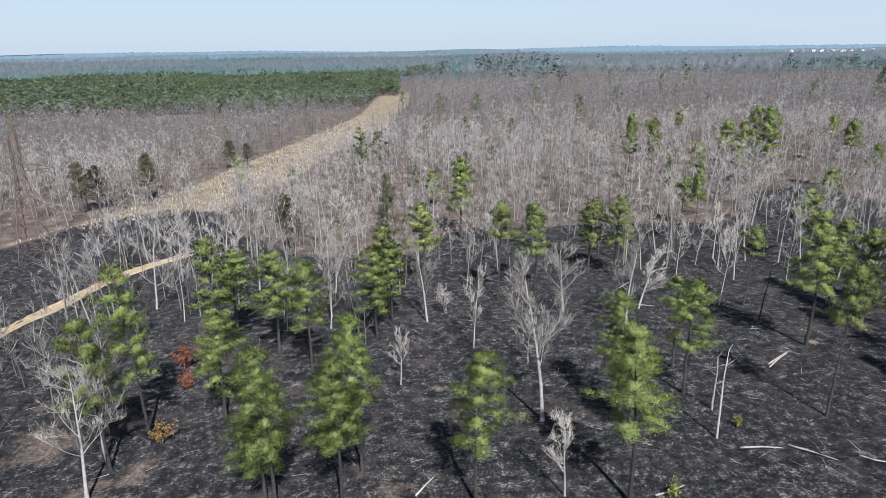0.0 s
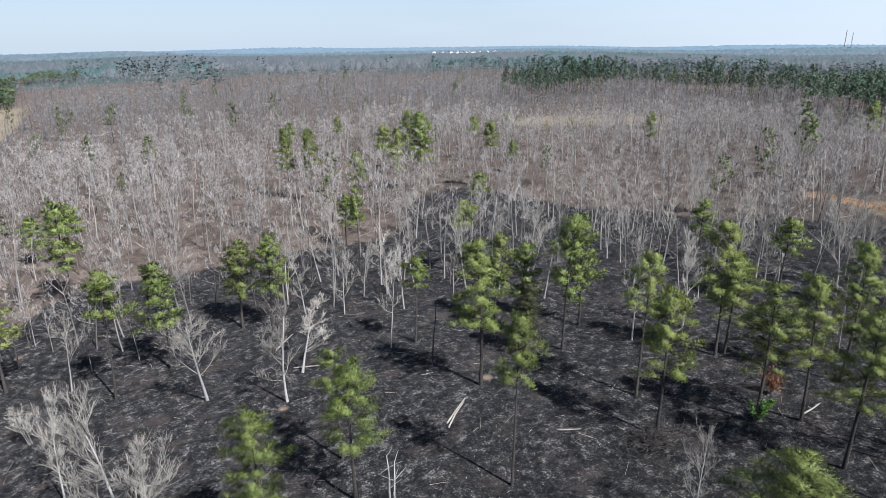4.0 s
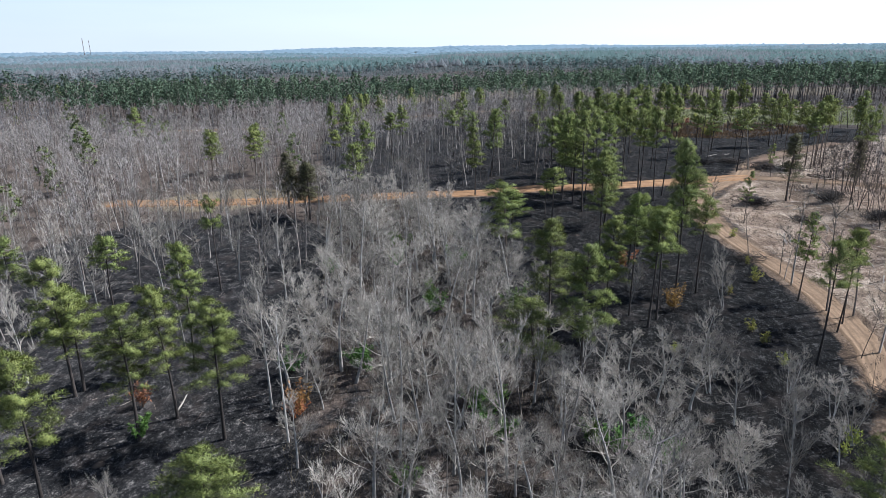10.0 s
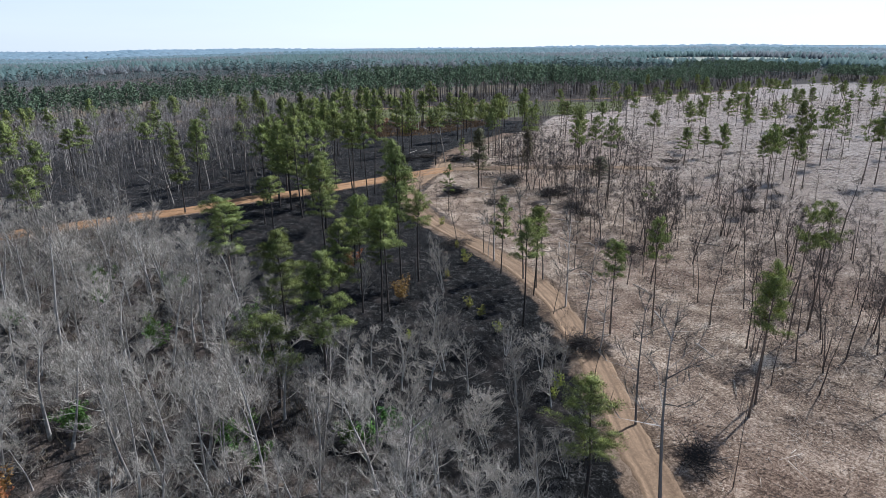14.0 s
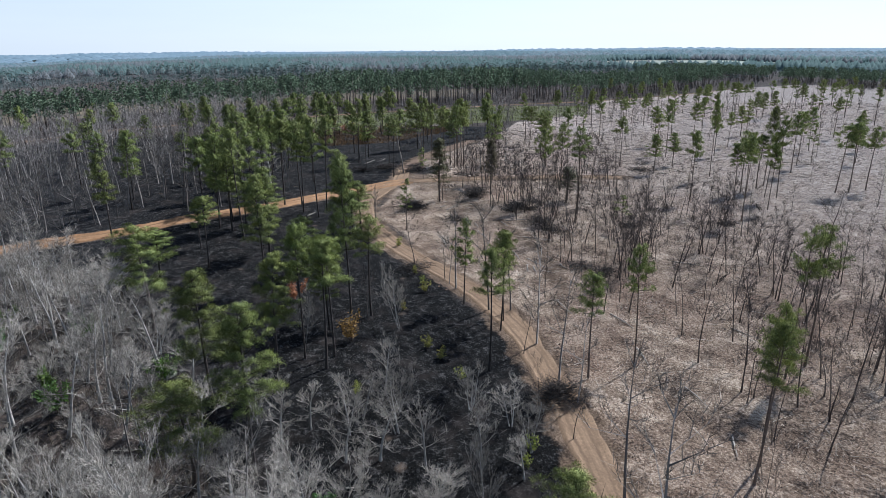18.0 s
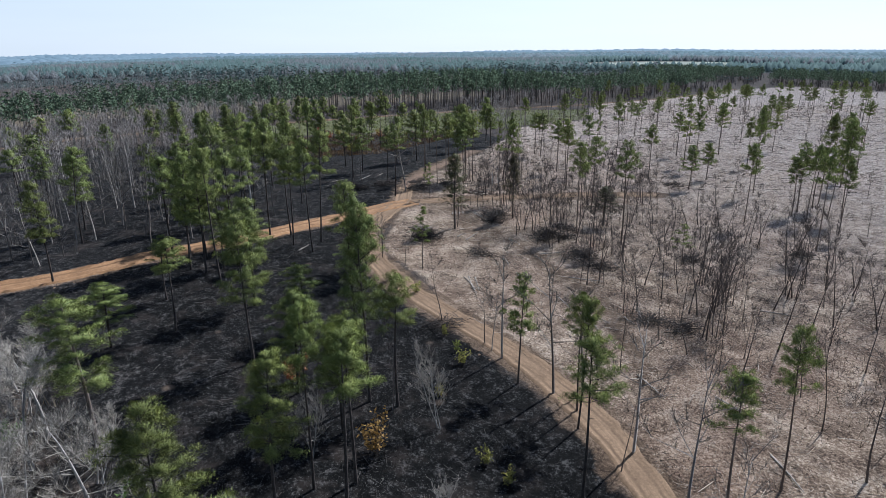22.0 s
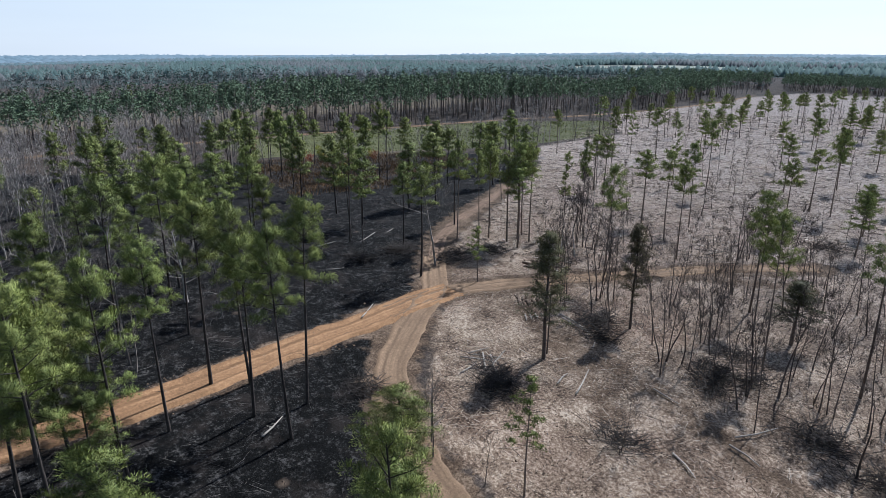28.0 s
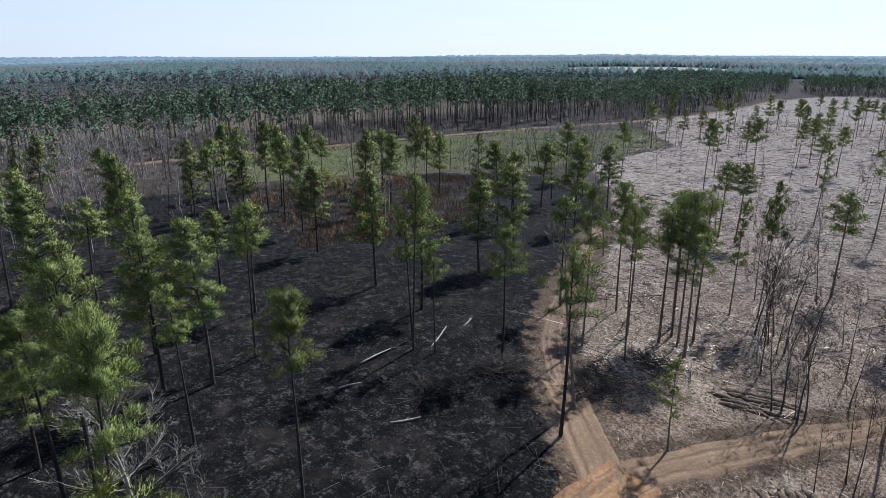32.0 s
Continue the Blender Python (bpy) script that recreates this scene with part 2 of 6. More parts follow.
def twiggy(name, dark, light, tone=""):
    """Bark of twigs in a joined wood: varies from stem to stem."""
    m, n, l, b = material(name)
    geo = n.new("ShaderNodeNewGeometry")
    wide = noise_node(n, l, 0.035, 3, 0.6, n.new("ShaderNodeTexCoord").outputs["Object"])
    f = maths(n, l, "ADD", maths(n, l, "MULTIPLY", geo.outputs["Random Per Island"], 0.6), maths(n, l, "MULTIPLY", wide.outputs["Fac"], 0.5))
    c = ramp(n, l, f, [(0.25, dark), (0.85, light)])
    l.new(c, b.inputs["Base Color"])
    b.inputs["Roughness"].default_value, b.inputs["Specular IOR Level"].default_value = 0.9, 0.02
    return m


def ground_material():
    m, n, l, b = material("forest_floor")
    co = n.new("ShaderNodeTexCoord").outputs["Object"]
    big, mid, fine, edge = noise_node(n, l, 0.03, 4, 0.6, co), noise_node(n, l, 0.22, 5, 0.65, co), noise_node(n, l, 3.2, 8, 0.85, co), noise_node(n, l, 0.35, 5, 0.7, co)
    streak = n.new("ShaderNodeTexVoronoi")
    streak.inputs["Scale"].default_value = 1.1
    l.new(co, streak.inputs["Vector"])
    speck = n.new("ShaderNodeTexVoronoi")
    speck.inputs["Scale"].default_value = 2.6
    l.new(co, speck.inputs["Vector"])

    def mask(name):
        a = n.new("ShaderNodeAttribute")
        a.attribute_name = name
        v = maths(n, l, "ADD", a.outputs["Fac"], maths(n, l, "MULTIPLY", maths(n, l, "SUBTRACT", edge.outputs["Fac"], 0.5), 0.9))
        r = n.new("ShaderNodeMapRange")
        r.interpolation_type = "SMOOTHSTEP"
        r.inputs["From Min"].default_value, r.inputs["From Max"].default_value = 0.4, 0.62
        l.new(v, r.inputs["Value"])
        return r.outputs["Result"]

    f = maths(n, l, "ADD", maths(n, l, "MULTIPLY", mid.outputs["Fac"], 0.32), maths(n, l, "MULTIPLY", fine.outputs["Fac"], 0.68))
    litter = ramp(n, l, f, [(0.42, (0.025, 0.02, 0.016)), (0.5, (0.062, 0.048, 0.039)), (0.6, (0.14, 0.11, 0.09))])
    straw = ramp(n, l, f, [(0.42, (0.06, 0.045, 0.03)), (0.50, (0.12, 0.096, 0.064)), (0.60, (0.21, 0.175, 0.12))])
    grass = ramp(n, l, f, [(0.42, (0.06, 0.065, 0.028)), (0.50, (0.115, 0.12, 0.05)), (0.60, (0.20, 0.185, 0.095))])
    pale = ramp(n, l, mid.outputs["Fac"], [(0.40, (0.24, 0.27, 0.17)), (0.6, (0.50, 0.50, 0.42))])
    slash = ramp(n, l, f, [(0.415, (0.035, 0.025, 0.018)), (0.47, (0.16, 0.112, 0.078)), (0.525, (0.33, 0.245, 0.172)), (0.58, (0.68, 0.565, 0.435))])
    churned = ramp(n, l, noise_node(n, l, 0.11, 6, 0.7, co).outputs["Fac"], [(0.53, (0.0, 0.0, 0.0)), (0.66, (0.6, 0.6, 0.6))])
    slash = mix(n, l, churned, slash, ramp(n, l, f, [(0.42, (0.04, 0.027, 0.019)), (0.5, (0.115, 0.078, 0.055)), (0.6, (0.32, 0.235, 0.175))]))
    place = n.new("ShaderNodeSeparateXYZ")
    l.new(co, place.inputs[0])
    red = ramp(n, l, big.outputs["Fac"], [(0.46, (0.0, 0.0, 0.0)), (0.68, (0.6, 0.6, 0.6))])
    slash = mix(n, l, red, slash, ramp(n, l, f, [(0.42, (0.07, 0.043, 0.029)), (0.5, (0.22, 0.138, 0.093)), (0.6, (0.42, 0.30, 0.215))]))
    blot = noise_node(n, l, 0.8, 9, 0.75, co)
    fc = maths(n, l, "ADD", maths(n, l, "MULTIPLY", blot.outputs["Fac"], 0.6), maths(n, l, "MULTIPLY", fine.outputs["Fac"], 0.4))
    char = ramp(n, l, fc, [(0.43, (0.0016, 0.0016, 0.0018)), (0.49, (0.0033, 0.0032, 0.0033)), (0.54, (0.010, 0.0096, 0.0094)), (0.60, (0.075, 0.07, 0.066))])
    brown = ramp(n, l, mid.outputs["Fac"], [(0.52, (0.0, 0.0, 0.0)), (0.72, (0.55, 0.55, 0.55))])
    # Char blends to a paler grey towards the north, along a wavy edge.
    northward = n.new("ShaderNodeMapRange")
    northward.inputs["From Min"].default_value, northward.inputs["From Max"].default_value = -4.0, 30.0
    l.new(maths(n, l, "ADD", place.outputs["Y"], maths(n, l, "MULTIPLY", maths(n, l, "SUBTRACT", big.outputs["Fac"], 0.5), 40.0)), northward.inputs["Value"])
    ashy = ramp(n, l, fc, [(0.42, (0.0045, 0.0045, 0.005)), (0.49, (0.0115, 0.0112, 0.0115)), (0.55, (0.028, 0.0266, 0.026)), (0.62, (0.14, 0.128, 0.118))])
    char = mix(n, l, northward.outputs["Result"], char, ashy)
    char = mix(n, l, brown, char, (0.050, 0.039, 0.033))
    tuft = n.new("ShaderNodeTexVoronoi")
    tuft.inputs["Scale"].default_value = 0.12
    l.new(co, tuft.inputs["Vector"])
    unburnt = ramp(n, l, maths(n, l, "ADD", tuft.outputs["Distance"], maths(n, l, "MULTIPLY", mid.outputs["Fac"], 0.25)), [(0.14, (0.8, 0.8, 0.8)), (0.22, (0.0, 0.0, 0.0))])
    char = mix(n, l, unburnt, char, (0.15, 0.11, 0.08))
    ash = ramp(n, l, speck.outputs["Distance"], [(0.07, (0.8, 0.8, 0.8)), (0.14, (0.0, 0.0, 0.0))])
    ash = mix(n, l, 1.0, ash, ramp(n, l, big.outputs["Fac"], [(0.4, (0.1, 0.1, 0.1)), (0.65, (1, 1, 1))]), "MULTIPLY")
    char = mix(n, l, ash, char, (0.24, 0.23, 0.22))
    far = ramp(n, l, big.outputs["Fac"], [(0.35, (0.02, 0.035, 0.03)), (0.5, (0.035, 0.05, 0.045)), (0.65, (0.07, 0.07, 0.07))])
    # Blend to paler slash southward: glancing light and haze put into the ground colour.
    dry = n.new("ShaderNodeMapRange")
    dry.inputs["From Min"].default_value, dry.inputs["From Max"].default_value, dry.inputs["To Max"].default_value = -75.0, -180.0, 0.75
    l.new(place.outputs["Y"], dry.inputs["Value"])
    slash = mix(n, l, dry.outputs["Result"], slash, ramp(n, l, fc, [(0.41, (0.12, 0.09, 0.072)), (0.49, (0.37, 0.30, 0.25)), (0.58, (0.70, 0.61, 0.53))]))
    spoil = ramp(n, l, f, [(0.42, (0.05, 0.033, 0.022)), (0.5, (0.135, 0.092, 0.06)), (0.6, (0.30, 0.22, 0.155))])
    c = litter
    for name, col in (("far", far), ("straw", straw), ("grass", grass), ("pale", pale), ("slash", slash), ("burn", char), ("spoil", spoil)):
        c = mix(n, l, mask(name), c, col)
    l.new(c, b.inputs["Base Color"])
    b.inputs["Roughness"].default_value, b.inputs["Specular IOR Level"].default_value = 0.95, 0.08
    b.inputs["Diffuse Roughness"].default_value = 1.0
    bump(n, l, b, f, 0.6, 0.25)
    return m


def road_material(name, dark, light):
    m, n, l, b = material(name)
    co = n.new("ShaderNodeTexCoord").outputs["Object"]
    mid, fine = noise_node(n, l, 0.25, 5, 0.65, co), noise_node(n, l, 3.0, 8, 0.8, co)
    f = maths(n, l, "ADD", maths(n, l, "MULTIPLY", mid.outputs["Fac"], 0.4), maths(n, l, "MULTIPLY", fine.outputs["Fac"], 0.6))
    c = ramp(n, l, f, [(0.36, dark), (0.52, tuple((p + q) / 2 for p, q in zip(dark, light))), (0.66, light)])
    a = n.new("ShaderNodeAttribute")
    a.attribute_name = "across"
    wheel = maths(n, l, "ABSOLUTE", maths(n, l, "SUBTRACT", maths(n, l, "ABSOLUTE", maths(n, l, "ADD", a.outputs["Fac"], maths(n, l, "MULTIPLY", maths(n, l, "SUBTRACT", mid.outputs["Fac"], 0.5), 0.35)), 0), 0.4), 0)
    lines = n.new("ShaderNodeTexNoise")
    lines.noise_dimensions = "1D"
    lines.inputs["Scale"].default_value, lines.inputs["Detail"].default_value = 5.0, 4.0
    l.new(maths(n, l, "ADD", a.outputs["Fac"], maths(n, l, "MULTIPLY", mid.outputs["Fac"], 0.22)), lines.inputs["W"])
    c = mix(n, l, ramp(n, l, lines.outputs["Fac"], [(0.45, (0.0, 0.0, 0.0)), (0.64, (0.4, 0.4, 0.4))]), c, tuple(v * 1.15 for v in dark))
    # Darker along the two wheel ruts, in patches.
    rut_tone = ramp(n, l, wheel, [(0.03, (0.75, 0.75, 0.75)), (0.13, (0, 0, 0))])
    c = mix(n, l, mix(n, l, 1.0, rut_tone, ramp(n, l, mid.outputs["Fac"], [(0.35, (0.2, 0.2, 0.2)), (0.6, (1, 1, 1))]), "MULTIPLY"), c, tuple(v * 0.8 for v in dark))
    l.new(c, b.inputs["Base Color"])
    b.inputs["Roughness"].default_value, b.inputs["Specular IOR Level"].default_value = 0.95, 0.15
    bump(n, l, b, f, 0.7, 0.15)
    return m


GROUND = ground_material()
BROWN_EARTH = road_material("brown_earth", (0.085, 0.056, 0.035), (0.24, 0.163, 0.102))
CLAY = road_material("orange_clay", (0.10, 0.055, 0.027), (0.34, 0.20, 0.105))
MUDDY_EARTH = road_material("muddy_earth", (0.075, 0.05, 0.032), (0.235, 0.16, 0.10))
SKID_EARTH = road_material("reddish_earth", (0.065, 0.042, 0.028), (0.22, 0.15, 0.105))
STRAW_EARTH = road_material("straw_earth", (0.22, 0.16, 0.09), (0.44, 0.35, 0.22))
PINE_BARK = plain("pine_bark", (0.05, 0.038, 0.031), (0.17, 0.137, 0.113), 3.0, relief=0.6, distance=0.05, by_object=0.3)
BURNT_BARK = plain("scorched_bark", (0.014, 0.012, 0.011), (0.07, 0.058, 0.05), 3.0, relief=0.6, distance=0.05, by_object=0.3)
PALE_BARK = plain("pale_bark", (0.15, 0.138, 0.125), (0.42, 0.40, 0.37), 2.2, relief=0.4, distance=0.03, by_object=0.25)
GREY_TWIGS = plain("grey_twigs", (0.115, 0.10, 0.084), (0.46, 0.42, 0.36), 1.5, relief=0.2, by_object=0.45)
DARK_BARK = plain("dark_bark", (0.028, 0.023, 0.02), (0.115, 0.095, 0.083), 2.5, relief=0.5, distance=0.03, by_object=0.3)
CHARCOAL = plain("charcoal", (0.008, 0.008, 0.008), (0.035, 0.032, 0.03), 4.0, relief=0.6)
DEAD_WOOD = plain("weathered_wood", (0.14, 0.12, 0.10), (0.38, 0.345, 0.30), 2.0, relief=0.4)
NEEDLES = leafy("pine_needles", (0.033, 0.055, 0.014), (0.228, 0.257, 0.07), 0.08, 0.2, 0.008)
CEDAR = leafy("cedar_needles", (0.035, 0.038, 0.018), (0.105, 0.095, 0.045), 0.15)
BROWN_NEEDLES = leafy("dead_needles", (0.12, 0.05, 0.02), (0.34, 0.16, 0.06), 0.3)
FRESH_LEAVES = leafy("fresh_leaves", (0.12, 0.14, 0.03), (0.34, 0.32, 0.07), 0.4)
FAR_TWIGS = twiggy("woodland_twigs", (0.14, 0.124, 0.114), (0.42, 0.385, 0.355))
# Distant woods: haze put into the colours, paler and flatter than nearby ones.
HAZY_TWIGS = twiggy("hazed_twigs", (0.15, 0.141, 0.136), (0.27, 0.255, 0.247))
HAZY_NEEDLES = leafy("hazed_needles", (0.052, 0.082, 0.072), (0.11, 0.145, 0.125), 0.12, gloss=0.0)
HAZY_STEMS = twiggy("hazed_stems", (0.085, 0.084, 0.084), (0.15, 0.146, 0.144))
YOUNG_NEEDLES = leafy("young_pine_needles", (0.085, 0.12, 0.062), (0.165, 0.205, 0.11), 0.15, gloss=0.0)
STRAY_NEEDLES = leafy("woodland_pine_needles", (0.045, 0.066, 0.026), (0.15, 0.17, 0.065), 0.15, gloss=0.05)
FAR_STEMS = twiggy("woodland_stems", (0.085, 0.075, 0.068), (0.30, 0.275, 0.25))
HOLLY_LEAVES = leafy("evergreen_leaves", (0.03, 0.07, 0.015), (0.12, 0.22, 0.05), 0.35)
THICKET_TWIGS = twiggy("thicket_twigs", (0.045, 0.039, 0.033), (0.22, 0.20, 0.175))
SAPLING_TWIGS = twiggy("sapling_twigs", (0.04, 0.034, 0.03), (0.15, 0.128, 0.112))
DARK_STEMS = twiggy("pinewood_stems", (0.035, 0.03, 0.027), (0.11, 0.095, 0.085))
FAR_NEEDLES = leafy("pinewood_needles", (0.034, 0.058, 0.042), (0.10, 0.138, 0.088), 0.14, gloss=0.0, speckle=0.2)
STICKS = twiggy("bleached_sticks", (0.06, 0.045, 0.036), (0.60, 0.50, 0.40))
CHAR_STALKS = twiggy("charred_stalks", (0.008, 0.0077, 0.0077), (0.062, 0.055, 0.05))
DRY_STALKS = twiggy("dry_stalks", (0.06, 0.042, 0.03), (0.46, 0.385, 0.305))
GREEN_STALKS = twiggy("green_stalks", (0.07, 0.085, 0.03), (0.22, 0.22, 0.08))
RUST_STALKS = twiggy("rusty_stalks", (0.06, 0.038, 0.022), (0.26, 0.165, 0.085))
SCRUB_STALKS = twiggy("scrub_stalks", (0.035, 0.027, 0.02), (0.16, 0.135, 0.095))
STEEL = plain("weathering_steel", (0.06, 0.042, 0.035), (0.15, 0.105, 0.085), 4.0, rough=0.7, metal=0.3)
# White walls greyed: distance haze is mixed into the siding colour.
WHITE_WALL = plain("white_siding", (0.44, 0.46, 0.47), (0.58, 0.60, 0.61), 0.5)
GREY_ROOF = plain("grey_shingles", (0.14, 0.14, 0.15), (0.28, 0.28, 0.29), 0.5)
GLASS_DARK = plain("dark_window_glass", (0.02, 0.025, 0.03), (0.05, 0.055, 0.06), 0.5, rough=0.15)


# ---- mesh helpers ----
def mesh_from(name, verts, tris, mat, smooth_shade=False, quads=None):
    me = bpy.data.meshes.new(name)
    verts, tris = np.asarray(verts, np.float32), np.asarray(tris, np.int32)
    q = np.asarray(quads, np.int32) if quads is not None and len(quads) else np.zeros((0, 4), np.int32)
    nt, nq = len(tris), len(q)
    me.vertices.add(len(verts))
    me.vertices.foreach_set("co", verts.ravel())
    me.loops.add(nt * 3 + nq * 4)
    me.loops.foreach_set("vertex_index", np.concatenate([tris.ravel(), q.ravel()]))
    me.polygons.add(nt + nq)
    me.polygons.foreach_set("loop_start", np.concatenate([np.arange(nt) * 3, nt * 3 + np.arange(nq) * 4]))
    if smooth_shade:
        me.polygons.foreach_set("use_smooth", np.ones(nt + nq, bool))
    me.update(calc_edges=True)
    me.validate()
    for k in (mat if isinstance(mat, tuple) else (mat,)):
        me.materials.append(k)
    return me


class Soup:
    """Gathers vertices and triangles for one mesh."""

    def __init__(self):
        self.v, self.t, self.n = [], [], []

    def tube(self, points, radii, sides=5):
        base = len(self.v)
        for i, (p, r) in enumerate(zip(points, radii)):
            d = (points[min(i + 1, len(points) - 1)] - points[max(i - 1, 0)]).normalized()
            a = d.orthogonal().normalized()
            b = d.cross(a)
            for k in range(sides):
                w = 2 * math.pi * k / sides
                self.v.append(p + r * (math.cos(w) * a + math.sin(w) * b))
        for i in range(len(points) - 1):
            for k in range(sides):
                p, q = base + i * sides + k, base + i * sides + (k + 1) % sides
                self.t += [(p, q, q + sides), (p, q + sides, p + sides)]
        top = base + (len(points) - 1) * sides
        for k in range(1, sides - 1):
            self.t.append((top, top + k, top + k + 1))

    def blade(self, p, d, length, width, rng, out=None):
        """A thin leaf. out: the way that its tuft swells, by which it is shaded."""
        d = d.normalized()
        s = d.cross(Vector((rng.uniform(-1, 1), rng.uniform(-1, 1), rng.uniform(-1, 1)))).normalized() * (width / 2)
        k = len(self.v)
        self.v += [p - s, p + s, p + d * length]
        if out is not None:
            self.n += [out] * 3
            if s.cross(d).dot(out) < 0:
                self.t.append((k + 1, k, k + 2))
                return
        self.t.append((k, k + 1, k + 2))

    def mesh(self, name, mat):
        return mesh_from(name, self.v, self.t, mat)

    def arrays(self):
        return np.array([tuple(v) for v in self.v], np.float32), np.array(self.t, np.int32)


def part(name, me, parent, label=""):
    ob = new(name, me)
    ob.parent = parent
    return tagged(ob, label)


def heading(rng, lo, hi):
    """A way with a random bearing, rising by lo to hi degrees."""
    a, e = rng.uniform(0, 2 * math.pi), radians(rng.uniform(lo, hi))
    return Vector((math.cos(a) * math.cos(e), math.sin(a) * math.cos(e), math.sin(e)))


def wobbly(p, d, length, n, wander, rng, lift=0.0):
    pts = [p.copy()]
    for i in range(n):
        d = (d + Vector((rng.uniform(-1, 1), rng.uniform(-1, 1), rng.uniform(-1, 1) + lift)) * wander).normalized()
        pts.append(pts[-1] + d * (length / n))
    return pts


# ---- the ground: one sheet to the horizon ----
def spaced(lo, hi, step, reach, grow=1.16):
    mid = list(np.arange(lo, hi + 0.1, step))
    s = step
    a, b = mid[0], mid[-1]
    left, right = [], []
    while a > -reach or b < reach:
        s *= grow
        a, b = a - s, b + s
        left.append(max(a, -reach - 1)), right.append(min(b, reach + 1))
    return np.unique(np.array(left[::-1] + mid + right))


def build_ground():
    xs, ys = spaced(-130, 400, 2.2, 4600), spaced(-250, 260, 2.2, 4600)
    gx, gy = np.meshgrid(xs, ys)
    x, y = gx.ravel(), gy.ravel()
    z = land(x, y)
    near = np.hypot(x - 100, y) < 500
    rough = np.array([noise.fractal(Vector((p * 0.09, q * 0.09, 0)), 1.0, 2.0, 3) if k else 0.0 for p, q, k in zip(x, y, near)])
    d = np.full(len(x), 99.0)
    for rx, ry in ROAD_POINTS:
        d = np.minimum(d, np.hypot(x - rx, y - ry))
    z = z + 0.28 * rough * smooth(2.5, 7.0, d)
    nx, ny = len(xs), len(ys)
    i = (np.arange(ny - 1)[:, None] * nx + np.arange(nx - 1)[None, :]).ravel()
    me = mesh_from("ground", np.stack([x, y, z], 1), np.zeros((0, 3)), GROUND, True, np.stack([i, i + 1, i + nx + 1, i + nx], 1))
    far = np.hypot(x - 80, y)
    burn = inside(BURNT_NORTH, x, y) | inside(BURNT_EAST, x, y)
    draw = inside(DRAW, x, y)
    burn &= ~draw
    half = np.zeros(len(x), bool)
    for px, py, pr in ((-33, 59, 5), (-5, 54, 5), (-35, 76, 4), (-47, 66, 7), (-40, 52, 6), (54, 64, 3), (79, 39, 5), (-20, 61, 3), (67, 72, 2.5)):
        half = half | (np.hypot(x - px, y - py) < pr)
    fringe = np.hypot((x - 297) / 40, (y + 98) / 34) < 1
    slash = inside(CUT_OVER, x, y) & ~burn
    row = inside(RIGHT_OF_WAY, x, y)
    clay_glade = (np.hypot((x - 186) / 11, (y - 84) / 22) < 1) | (np.hypot((x - 262) / 55, (y - 285) / 26) < 1) | (np.hypot((x - 560) / 60, (y - 420) / 30) < 1)
    straw = (row & ~burn) | clay_glade | (np.hypot((x - 318) / 14, (y + 112) / 36) < 1) 
    grass = inside(GREEN_FIELD, x, y)
    pale = far_field(x, y, 1.1)
    straw |= inside(FAR_CLEARING, x, y) | inside(POWER_CUT, x, y)
    drag = np.full(len(x), 99.0)
    for line in CHURNED_LINES:
        for p in along(line, 2.0):
            drag = np.minimum(drag, np.hypot(x - p.x, y - p.y))
    for name, val in (("spoil", np.maximum(smooth(5.5, 2.6, d) * 0.75, smooth(5.0, 1.0, drag) * 0.6)), ("burn", burn), ("slash", slash), ("straw", straw), ("grass", grass), ("pale", pale), ("far", (far > 950) & ~straw & ~pale)):
        g = (np.where(draw, 0.52, np.where(half & burn, 0.42, np.where(fringe & burn, 0.56, val))) if name == "burn" else val).astype(np.float32).reshape(ny, nx)
        for _ in range(0 if name in ("far", "spoil") else 2):
            g[1:-1] = (g[:-2] + g[1:-1] + g[2:]) / 3
            g[:, 1:-1] = (g[:, :-2] + g[:, 1:-1] + g[:, 2:]) / 3
        a = me.attributes.new(name, "FLOAT", "POINT")
        a.data.foreach_set("value", np.ascontiguousarray(g).ravel())
    return tagged(new("ground", me), "burnt black forest floor beside pale cut-over land and brown litter", "ground", kind="structure")


build_ground()


